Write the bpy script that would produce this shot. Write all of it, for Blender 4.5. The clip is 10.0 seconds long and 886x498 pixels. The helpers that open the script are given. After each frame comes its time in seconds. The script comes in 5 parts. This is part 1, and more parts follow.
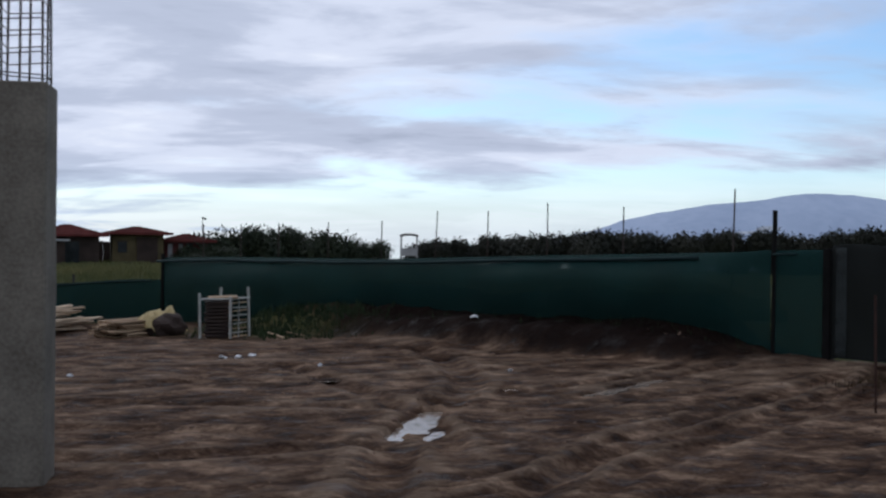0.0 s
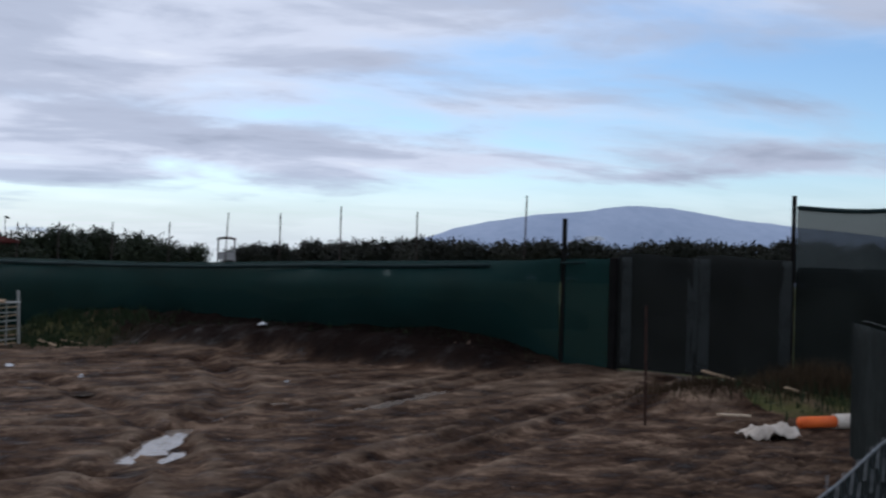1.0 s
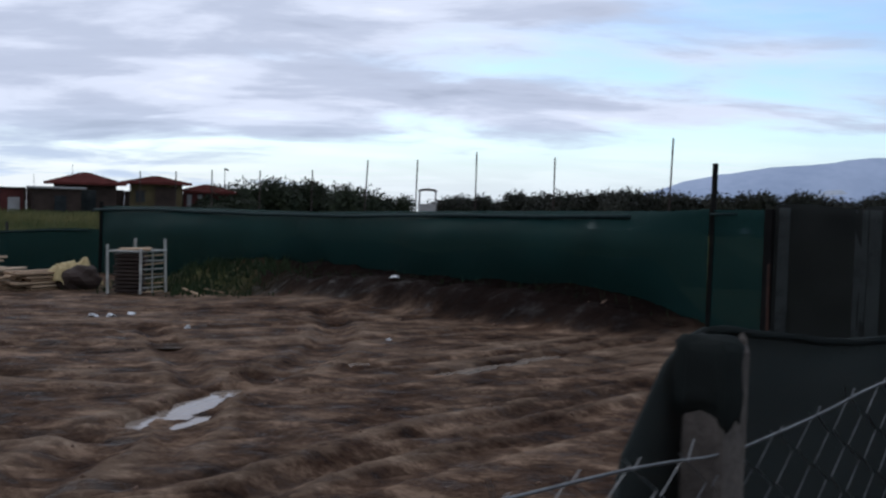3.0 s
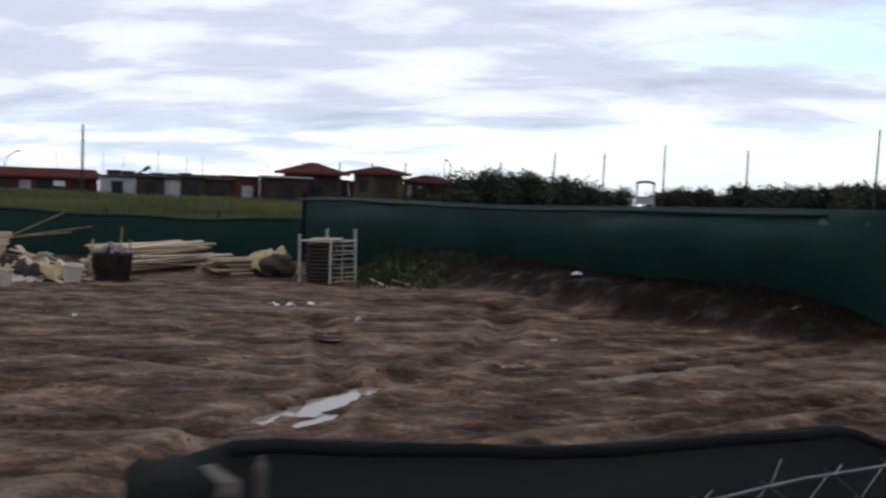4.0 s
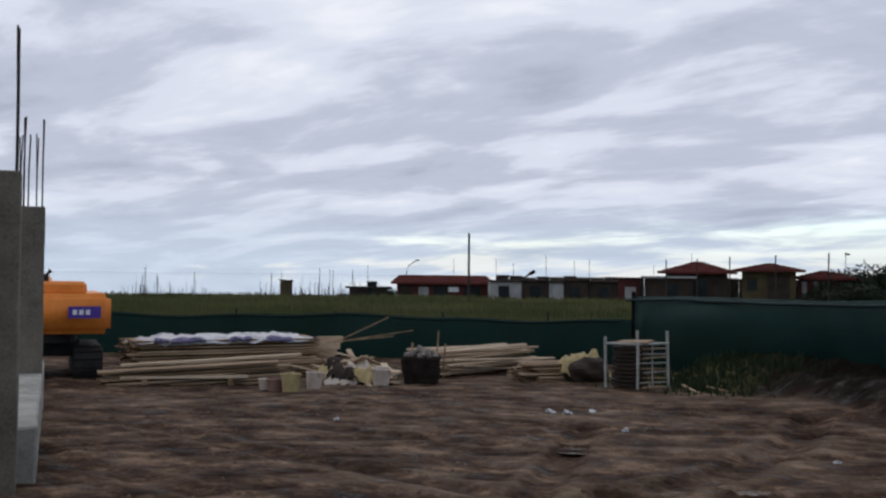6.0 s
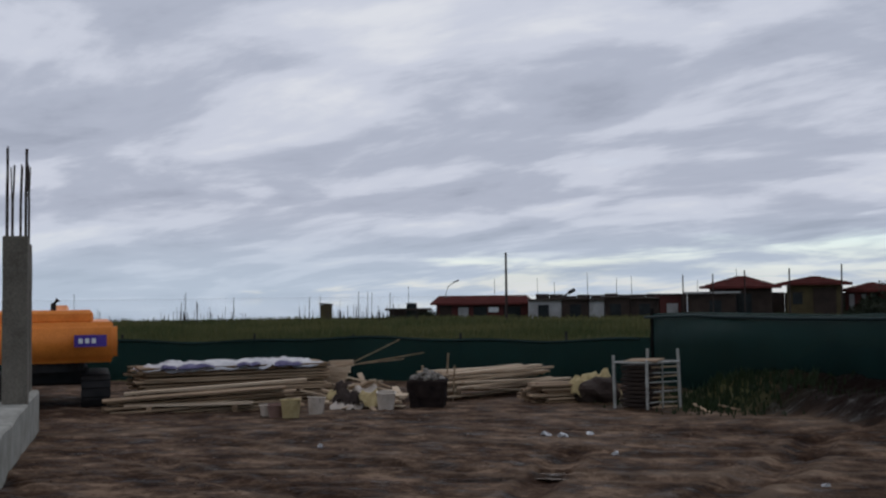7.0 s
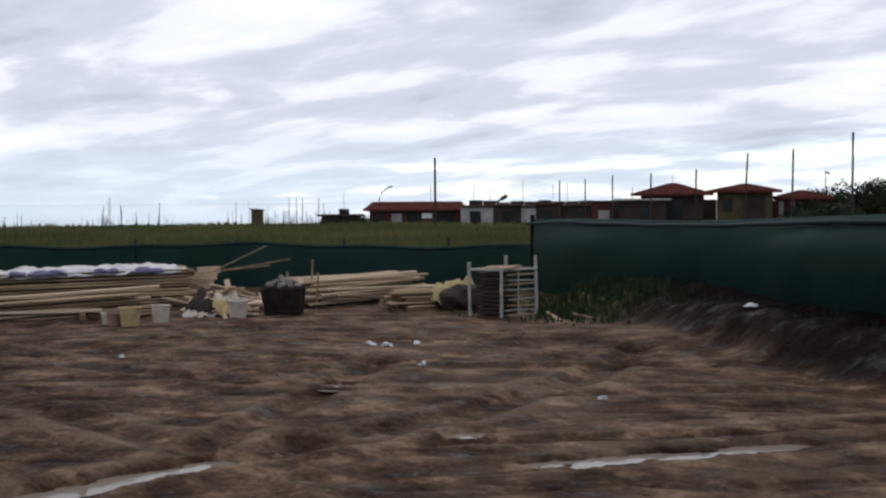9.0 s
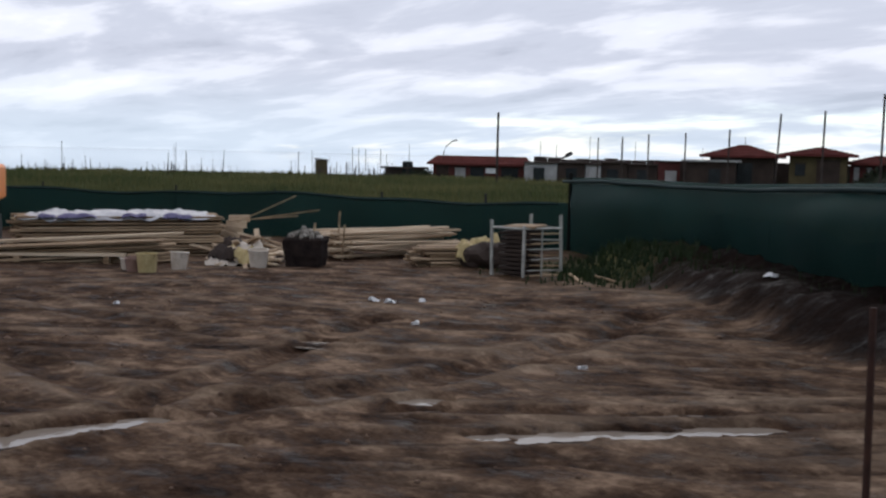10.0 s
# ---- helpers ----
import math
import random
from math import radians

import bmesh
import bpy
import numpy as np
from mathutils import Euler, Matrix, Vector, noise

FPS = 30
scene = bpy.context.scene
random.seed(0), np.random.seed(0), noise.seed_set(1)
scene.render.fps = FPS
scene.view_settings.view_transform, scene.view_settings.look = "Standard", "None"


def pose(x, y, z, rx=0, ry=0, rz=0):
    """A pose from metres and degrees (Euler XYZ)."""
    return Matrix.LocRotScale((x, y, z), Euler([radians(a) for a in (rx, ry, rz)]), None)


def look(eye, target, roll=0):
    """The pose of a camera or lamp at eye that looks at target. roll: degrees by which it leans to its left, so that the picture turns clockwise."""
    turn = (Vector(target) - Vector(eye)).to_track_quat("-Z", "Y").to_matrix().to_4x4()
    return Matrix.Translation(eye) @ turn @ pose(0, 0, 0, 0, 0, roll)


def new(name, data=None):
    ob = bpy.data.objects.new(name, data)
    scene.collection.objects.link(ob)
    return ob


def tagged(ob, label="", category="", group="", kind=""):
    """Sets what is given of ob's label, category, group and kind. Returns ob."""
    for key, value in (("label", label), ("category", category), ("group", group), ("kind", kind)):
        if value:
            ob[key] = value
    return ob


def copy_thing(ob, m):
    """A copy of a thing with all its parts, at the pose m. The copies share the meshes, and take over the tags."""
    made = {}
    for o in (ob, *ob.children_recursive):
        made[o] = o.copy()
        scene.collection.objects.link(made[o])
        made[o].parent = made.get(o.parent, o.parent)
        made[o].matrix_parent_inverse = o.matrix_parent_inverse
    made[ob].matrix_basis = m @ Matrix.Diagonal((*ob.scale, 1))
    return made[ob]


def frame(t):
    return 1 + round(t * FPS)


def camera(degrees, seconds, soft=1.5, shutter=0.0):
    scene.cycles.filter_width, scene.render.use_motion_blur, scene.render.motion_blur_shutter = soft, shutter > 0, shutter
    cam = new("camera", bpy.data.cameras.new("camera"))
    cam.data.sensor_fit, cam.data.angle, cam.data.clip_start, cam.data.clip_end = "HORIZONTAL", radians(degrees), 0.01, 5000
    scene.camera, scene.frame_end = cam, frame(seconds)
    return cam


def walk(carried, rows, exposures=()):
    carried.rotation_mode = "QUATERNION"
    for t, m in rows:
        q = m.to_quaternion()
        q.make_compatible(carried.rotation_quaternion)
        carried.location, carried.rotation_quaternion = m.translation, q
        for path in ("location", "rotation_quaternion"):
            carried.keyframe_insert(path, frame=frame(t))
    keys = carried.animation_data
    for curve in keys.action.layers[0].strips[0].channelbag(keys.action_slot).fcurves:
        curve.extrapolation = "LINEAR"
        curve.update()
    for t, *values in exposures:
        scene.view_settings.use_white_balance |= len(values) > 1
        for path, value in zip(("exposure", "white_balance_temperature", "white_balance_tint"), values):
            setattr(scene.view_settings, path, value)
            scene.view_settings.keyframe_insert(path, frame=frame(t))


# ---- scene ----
cam = camera(45.6, 10.0, soft=2.3, shutter=0.3)
# seconds, eye, target, roll
PATH = [
    (0, (-0.187, -0.176, 1.559), (-0.204, 1.824, 1.55), 0.6),
    (0.5, (0.134, 0.03, 1.567), (0.206, 2.029, 1.542), 1.2),
    (1, (0.479, 0.415, 1.557), (0.777, 2.393, 1.565), 1.5),
    (1.5, (0.79, 0.623, 1.569), (1.144, 2.592, 1.573), 1.3),
    (2, (1.15, 0.916, 1.552), (1.317, 2.908, 1.496), 0.8),
    (3.5, (2.104, 1.819, 1.535), (1.819, 3.796, 1.425), 2.5),
    (4, (2.388, 2.058, 1.597), (1.842, 3.978, 1.472), 2.3),
    (4.5, (2.745, 2.47, 1.602), (1.987, 4.319, 1.523), 1.7),
    (5, (2.997, 2.804, 1.598), (2.188, 4.631, 1.502), 1.2),
    (5.5, (3.267, 3.148, 1.577), (2.168, 4.817, 1.502), 1.1),
    (6, (3.527, 3.54, 1.604), (2.29, 5.112, 1.652), 0.6),
    (7.5, (4.133, 4.586, 1.606), (2.8, 6.076, 1.678), -0.3),
    (8, (4.371, 4.97, 1.58), (3.046, 6.466, 1.514), -0.2),
    (8.5, (4.561, 5.363, 1.559), (3.289, 6.904, 1.474), -0.1),
    (9, (4.758, 5.673, 1.569), (3.505, 7.229, 1.478), -0.4),
    (9.5, (4.961, 6.126, 1.56), (3.592, 7.577, 1.417), 0.4),
    (10, (5.073, 6.458, 1.572), (3.717, 7.918, 1.394), 1.3),
]
walk(cam, [(t, look(eye, target, roll)) for t, eye, target, roll in PATH],
     exposures=[(0.0, -0.22, 5900, 10), (1.5, -0.30, 5850, 10), (2.2, -0.28, 5850, 10), (3.5, 0.02, 6000, 10), (4.5, 0.20, 6350, 10), (5.2, 0.15, 6300, 10), (6.0, -0.25, 6200, 10), (7.4, -0.55, 6200, 10), (8.0, -0.24, 6350, 10), (8.7, 0.12, 6500, 10), (10.0, 0.07, 6350, 10)])

# ---- world: broken cloud, thinner towards the sea on the right ----
world = bpy.data.worlds.new("world")
scene.world = world
world.use_nodes = True
wt = world.node_tree
wt.nodes.clear()


def wn(kind, **settings):
    node = wt.nodes.new(kind)
    for key, value in settings.items():
        if key == "operation":
            node.operation = value
        elif key == "sky_type":
            node.sky_type = value
    return node


def wmath(op, a, b=None, clamp=False):
    node = wn("ShaderNodeMath", operation=op)
    node.use_clamp = clamp
    for i, v in enumerate((a, b)):
        if v is None:
            continue
        if isinstance(v, (int, float)):
            node.inputs[i].default_value = v
        else:
            wt.links.new(v, node.inputs[i])
    return node.outputs[0]


SUN_AZ, SUN_EL = radians(-35), radians(38)
sky = wn("ShaderNodeTexSky", sky_type="NISHITA")
sky.sun_disc = False
sky.sun_elevation, sky.sun_rotation = SUN_EL, SUN_AZ
sky.dust_density, sky.ozone_density = 0.2, 3.0
coord = wn("ShaderNodeTexCoord")
sep = wn("ShaderNodeSeparateXYZ")
wt.links.new(coord.outputs["Generated"], sep.inputs[0])
dx, dy, dz = sep.outputs
lift = wmath("MAXIMUM", wmath("ADD", dz, 0.16), 0.03)
px, py = wmath("DIVIDE", dx, lift), wmath("DIVIDE", dy, lift)
comb = wn("ShaderNodeCombineXYZ")
wt.links.new(px, comb.inputs[0])
wt.links.new(py, comb.inputs[1])


def wnoise(scale, detail, rough, offset, stretch=(1, 1, 1), distortion=0.0):
    m = wn("ShaderNodeMapping")
    m.inputs["Location"].default_value = offset
    m.inputs["Rotation"].default_value = (0, 0, radians(-41))
    m.inputs["Scale"].default_value = stretch
    wt.links.new(comb.outputs[0], m.inputs[0])
    n = wn("ShaderNodeTexNoise")
    n.inputs["Scale"].default_value = scale
    n.inputs["Detail"].default_value = detail
    n.inputs["Roughness"].default_value = rough
    n.inputs["Distortion"].default_value = distortion
    wt.links.new(m.outputs[0], n.inputs["Vector"])
    return n.outputs["Fac"]


def wramp(value, stops):
    r = wn("ShaderNodeValToRGB")
    el = r.color_ramp.elements
    while len(el) < len(stops):
        el.new(0.5)
    for e, (p, c) in zip(el, stops):
        e.position, e.color = p, (*c, 1)
    r.color_ramp.interpolation = "EASE"
    wt.links.new(value, r.inputs[0])
    return r.outputs[0]


big = wnoise(0.75, 2, 0.5, (3.1, 1.7, 0), (0.9, 1.1, 1))
mid = wnoise(1.7, 8, 0.56, (0.4, 7.3, 0), (0.78, 1.22, 1), 0.30)
# how open the sky is: grows to the right of straight ahead
side = wmath("ADD", wmath("MULTIPLY", dx, 0.75), wmath("MULTIPLY", dy, 0.10))
cover = wmath("SUBTRACT", wmath("ADD", wmath("MULTIPLY", mid, 1.0), wmath("MULTIPLY", big, 0.75)), wmath("MULTIPLY", side, 0.74))
cover = wmath("ADD", cover, wmath("MULTIPLY", wmath("SUBTRACT", dz, 0.13), 2.2))
# low bank of cloud over the bay
low = wramp(wmath("MULTIPLY", dz, 4.0), [(0.16, (0, 0, 0)), (0.34, (1, 1, 1)), (0.50, (0, 0, 0))])
cover = wmath("ADD", cover, wmath("MULTIPLY", wmath("MULTIPLY", low, mid), 0.55))
mask = wramp(cover, [(0.50, (0, 0, 0)), (0.95, (1, 1, 1))])
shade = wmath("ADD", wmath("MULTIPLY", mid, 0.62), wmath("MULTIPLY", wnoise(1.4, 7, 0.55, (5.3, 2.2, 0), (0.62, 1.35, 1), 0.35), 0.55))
cloud = wramp(shade, [(0.40, (1.0, 1.0, 1.03)), (0.52, (0.82, 0.84, 0.93)), (0.63, (0.60, 0.63, 0.73)), (0.78, (0.44, 0.47, 0.56))])
# pale band above the horizon
band = wramp(wmath("MULTIPLY", dz, 6.0), [(0.0, (0.92, 0.92, 0.92)), (0.55, (0, 0, 0))])
haze = wn("ShaderNodeMix")
haze.data_type = "RGBA"
wt.links.new(wmath("MULTIPLY", band, 0.7), haze.inputs["Factor"])
wt.links.new(cloud, haze.inputs[6])
haze.inputs[7].default_value = (0.66, 0.77, 0.88, 1)
bg_sky, bg_cloud, mix, out = wn("ShaderNodeBackground"), wn("ShaderNodeBackground"), wn("ShaderNodeMixShader"), wn("ShaderNodeOutputWorld")
wt.links.new(sky.outputs[0], bg_sky.inputs[0])
bg_sky.inputs[1].default_value = 0.15
wt.links.new(haze.outputs[2], bg_cloud.inputs[0])
bg_cloud.inputs[1].default_value = 1.05
wt.links.new(wmath("MAXIMUM", mask, wmath("MULTIPLY", band, 0.85)), mix.inputs[0])
wt.links.new(bg_sky.outputs[0], mix.inputs[1])
wt.links.new(bg_cloud.outputs[0], mix.inputs[2])
wt.links.new(mix.outputs[0], out.inputs[0])

sun = new("sun", bpy.data.lights.new("sun", "SUN"))
sun.data.energy, sun.data.angle, sun.data.color = 0.6, radians(20), (1.0, 0.95, 0.88)
to_sun = Vector((math.sin(SUN_AZ) * math.cos(SUN_EL), math.cos(SUN_AZ) * math.cos(SUN_EL), math.sin(SUN_EL)))
sun.matrix_world = look((0, 0, 30), Vector((0, 0, 30)) - to_sun)


# ---- materials ----
def mat(name, dark, light, rough=0.8, scale=6.0, fine=60.0, bump=0.3, metal=0.0, stretch=(1, 1, 1), rough_low=None, coord_kind="Object", random_mix=0.0, translucent=0.0, see=0.0, fine_mix=0.35, spec=0.22):
    """Two-scale noise between two colours, with fine relief."""
    m = bpy.data.materials.new(name)
    m.use_nodes = True
    nt = m.node_tree
    b = nt.nodes["Principled BSDF"]
    tc = nt.nodes.new("ShaderNodeTexCoord")
    mp = nt.nodes.new("ShaderNodeMapping")
    mp.inputs["Scale"].default_value = stretch
    nt.links.new(tc.outputs[coord_kind], mp.inputs[0])
    info = nt.nodes.new("ShaderNodeObjectInfo")
    shift = nt.nodes.new("ShaderNodeVectorMath")
    shift.operation = "MULTIPLY_ADD"
    comb3 = nt.nodes.new("ShaderNodeCombineXYZ")
    for i in range(3):
        nt.links.new(info.outputs["Random"], comb3.inputs[i])
    nt.links.new(comb3.outputs[0], shift.inputs[0])
    shift.inputs[1].default_value = (37, 19, 53)
    nt.links.new(mp.outputs[0], shift.inputs[2])
    n1 = nt.nodes.new("ShaderNodeTexNoise")
    n1.inputs["Scale"].default_value, n1.inputs["Detail"].default_value = scale, 5
    n2 = nt.nodes.new("ShaderNodeTexNoise")
    n2.inputs["Scale"].default_value, n2.inputs["Detail"].default_value = fine, 3
    for n in (n1, n2):
        nt.links.new(shift.outputs[0], n.inputs["Vector"])
    mx = nt.nodes.new("ShaderNodeMix")
    mx.inputs["Factor"].default_value = fine_mix
    nt.links.new(n1.outputs["Fac"], mx.inputs[2])
    nt.links.new(n2.outputs["Fac"], mx.inputs[3])
    add = nt.nodes.new("ShaderNodeMath")
    add.operation = "MULTIPLY_ADD"
    nt.links.new(info.outputs["Random"], add.inputs[0])
    add.inputs[1].default_value = random_mix
    nt.links.new(mx.outputs[0], add.inputs[2])
    sub = nt.nodes.new("ShaderNodeMath")
    sub.operation = "SUBTRACT"
    nt.links.new(add.outputs[0], sub.inputs[0])
    sub.inputs[1].default_value = random_mix / 2
    rp = nt.nodes.new("ShaderNodeValToRGB")
    rp.color_ramp.elements[0].position, rp.color_ramp.elements[0].color = 0.32, (*dark, 1)
    rp.color_ramp.elements[1].position, rp.color_ramp.elements[1].color = 0.68, (*light, 1)
    nt.links.new(sub.outputs[0], rp.inputs[0])
    nt.links.new(rp.outputs[0], b.inputs["Base Color"])
    b.inputs["Roughness"].default_value = rough
    b.inputs["Metallic"].default_value = metal
    b.inputs["Specular IOR Level"].default_value = spec
    if rough_low is not None:
        mr = nt.nodes.new("ShaderNodeMapRange")
        mr.inputs["From Min"].default_value, mr.inputs["From Max"].default_value = 0.35, 0.6
        mr.inputs["To Min"].default_value, mr.inputs["To Max"].default_value = rough_low, rough
        nt.links.new(n1.outputs["Fac"], mr.inputs["Value"])
        nt.links.new(mr.outputs[0], b.inputs["Roughness"])
    if bump:
        bp = nt.nodes.new("ShaderNodeBump")
        bp.inputs["Strength"].default_value = bump
        bp.inputs["Distance"].default_value = 0.02
        nt.links.new(mx.outputs[0], bp.inputs["Height"])
        nt.links.new(bp.outputs[0], b.inputs["Normal"])
    if translucent or see:
        o = nt.nodes["Material Output"]
        last = b.outputs[0]
        if translucent:
            tr = nt.nodes.new("ShaderNodeBsdfTranslucent")
            nt.links.new(rp.outputs[0], tr.inputs[0])
            ms = nt.nodes.new("ShaderNodeMixShader")
            ms.inputs[0].default_value = translucent
            nt.links.new(last, ms.inputs[1])
            nt.links.new(tr.outputs[0], ms.inputs[2])
            last = ms.outputs[0]
        if see:
            tp = nt.nodes.new("ShaderNodeBsdfTransparent")
            ms = nt.nodes.new("ShaderNodeMixShader")
            ms.inputs[0].default_value = see
            nt.links.new(last, ms.inputs[1])
            nt.links.new(tp.outputs[0], ms.inputs[2])
            last = ms.outputs[0]
        nt.links.new(last, o.inputs[0])
    return m


M_CONCRETE = mat("concrete", (0.080, 0.069, 0.054), (0.20, 0.178, 0.143), 0.9, 2.5, 40, 0.35)
M_PLINTH = mat("render_plaster", (0.17, 0.165, 0.14), (0.36, 0.35, 0.31), 0.9, 3, 30, 0.3)
M_STEEL = mat("rusty_bar", (0.02, 0.017, 0.016), (0.07, 0.05, 0.04), 0.65, 20, 120, 0.2, 0.5)
M_RUST = mat("rust_iron", (0.018, 0.009, 0.007), (0.05, 0.022, 0.014), 0.85, 12, 90, 0.3)
M_NET = mat("green_net", (0.007, 0.027, 0.024), (0.014, 0.050, 0.044), 0.75, 1.2, 260, 0.15, see=0.20, translucent=0.40, spec=0.15)
M_NETDARK = mat("black_net", (0.007, 0.0085, 0.008), (0.021, 0.025, 0.023), 0.85, 2.0, 200, 0.15, see=0.10, translucent=0.1, spec=0.03)
M_NETGREY = mat("grey_net", (0.05, 0.06, 0.058), (0.085, 0.10, 0.095), 0.8, 1.6, 240, 0.15, see=0.32, translucent=0.2, spec=0.2)
M_NETMID = mat("faded_dark_net", (0.016, 0.019, 0.018), (0.034, 0.040, 0.038), 0.8, 2.0, 200, 0.15, see=0.10, translucent=0.1)
M_NETWALK = mat("walk_net", (0.013, 0.0155, 0.0145), (0.030, 0.035, 0.033), 0.9, 2.0, 200, 0.15, see=0.10, translucent=0.05, spec=0.03)
M_GATENET = mat("gate_net", (0.010, 0.011, 0.010), (0.024, 0.026, 0.024), 0.85, 2.0, 200, 0.15, see=0.08, translucent=0.1, spec=0.03)
M_POST = mat("dark_post", (0.005, 0.005, 0.005), (0.014, 0.013, 0.012), 0.85, 6, 60, 0.2, spec=0.04)
M_BRUSH = mat("dry_brush", (0.022, 0.015, 0.009), (0.065, 0.045, 0.026), 0.85, 3, 20, 0.0, spec=0.05)
M_HEM = mat("net_hem", (0.006, 0.016, 0.016), (0.012, 0.028, 0.028), 0.8, 8, 120, 0.2)
M_WOOD = mat("weathered_board", (0.15, 0.095, 0.052), (0.42, 0.30, 0.19), 0.85, 5, 60, 0.4, stretch=(0.25, 2, 2), random_mix=0.35)
M_WOODPALE = mat("pale_board", (0.33, 0.235, 0.15), (0.60, 0.47, 0.33), 0.8, 5, 60, 0.35, stretch=(0.25, 2, 2), random_mix=0.25)
M_STAKE = mat("stake_wood", (0.026, 0.021, 0.018), (0.115, 0.098, 0.083), 0.9, 3, 60, 0.6)
M_TARP = mat("white_sheet", (0.34, 0.33, 0.35), (0.66, 0.63, 0.61), 0.6, 5, 40, 0.5)
M_BLUE = mat("blue_sheet", (0.07, 0.06, 0.13), (0.17, 0.15, 0.25), 0.6, 6, 40, 0.5)
M_PALE = mat("pale_plastic", (0.36, 0.30, 0.24), (0.62, 0.54, 0.45), 0.5, 6, 50, 0.2)
M_YELLOW = mat("faded_yellow", (0.26, 0.19, 0.08), (0.50, 0.40, 0.20), 0.7, 5, 40, 0.3)
M_ORANGE = mat("excavator_paint", (0.60, 0.17, 0.025), (0.85, 0.28, 0.05), 0.45, 2.5, 30, 0.06)
M_ORANGEP = mat("orange_plastic", (0.62, 0.10, 0.02), (0.8, 0.16, 0.03), 0.5, 6, 50, 0.1)
M_BLACKM = mat("black_iron", (0.008, 0.008, 0.009), (0.03, 0.027, 0.025), 0.7, 5, 60, 0.3)
M_TUB = mat("tarred_tub", (0.008, 0.006, 0.006), (0.035, 0.025, 0.021), 0.9, 7, 50, 0.5, spec=0.05)
M_PURPLE = mat("purple_decal", (0.06, 0.03, 0.22), (0.09, 0.05, 0.30), 0.4, 8, 60, 0.0)
M_WHITE = mat("white_paint", (0.55, 0.55, 0.55), (0.8, 0.8, 0.8), 0.5, 8, 60, 0.1)
M_GLASS = mat("dark_glass", (0.01, 0.012, 0.014), (0.03, 0.034, 0.036), 0.08, 3, 20, 0.0)
M_GALV = mat("galvanised_wire", (0.09, 0.09, 0.09), (0.22, 0.22, 0.22), 0.5, 30, 200, 0.2, 0.7)
M_PIPE = mat("pale_tube", (0.20, 0.195, 0.175), (0.42, 0.41, 0.37), 0.6, 8, 60, 0.2)
M_ROOF = mat("red_roof_tile", (0.060, 0.018, 0.016), (0.118, 0.035, 0.030), 0.9, 2, 25, 0.4, random_mix=0.15, spec=0.02)
M_HUT = mat("dark_hut_timber", (0.018, 0.012, 0.010), (0.05, 0.034, 0.026), 0.85, 2, 25, 0.3)
M_OCHRE = mat("ochre_plaster", (0.055, 0.042, 0.020), (0.10, 0.078, 0.038), 0.9, 2, 20, 0.2)
M_REDWALL = mat("red_plaster", (0.05, 0.016, 0.014), (0.10, 0.030, 0.026), 0.9, 2, 20, 0.2)
M_PALEWALL = mat("pale_plaster", (0.20, 0.19, 0.185), (0.36, 0.35, 0.34), 0.9, 2, 20, 0.2)
M_LEAF = mat("shrub_leaf", (0.008, 0.013, 0.007), (0.030, 0.038, 0.016), 0.7, 1.5, 9, 0.0, translucent=0.15)
M_LEAFDARK = mat("hedge_leaf", (0.007, 0.009, 0.006), (0.026, 0.026, 0.015), 0.7, 0.8, 6, 0.0, translucent=0.12)
M_GRASS = mat("meadow_grass", (0.028, 0.050, 0.014), (0.150, 0.132, 0.054), 0.8, 0.13, 1.4, 0.0, translucent=0.25, coord_kind="Object")
M_WEED = mat("weed_leaf", (0.010, 0.021, 0.008), (0.032, 0.048, 0.018), 0.7, 1.2, 10, 0.0, translucent=0.25)
M_BARK = mat("bark", (0.02, 0.016, 0.012), (0.06, 0.05, 0.04), 0.9, 8, 60, 0.4)
# the hill's pale blue has the air's haze mixed into the base colour
M_HILLHAZE = mat("far_hill", (0.30, 0.36, 0.47), (0.40, 0.46, 0.57), 1.0, 0.004, 0.03, 0.0, spec=0.0)
M_SNOW = mat("far_quarry", (0.5, 0.52, 0.56), (0.7, 0.7, 0.72), 1.0, 0.02, 0.1, 0.0, spec=0.0)
M_RUBBLE = mat("rubble", (0.10, 0.085, 0.07), (0.30, 0.27, 0.23), 0.9, 6, 40, 0.5, random_mix=0.4)


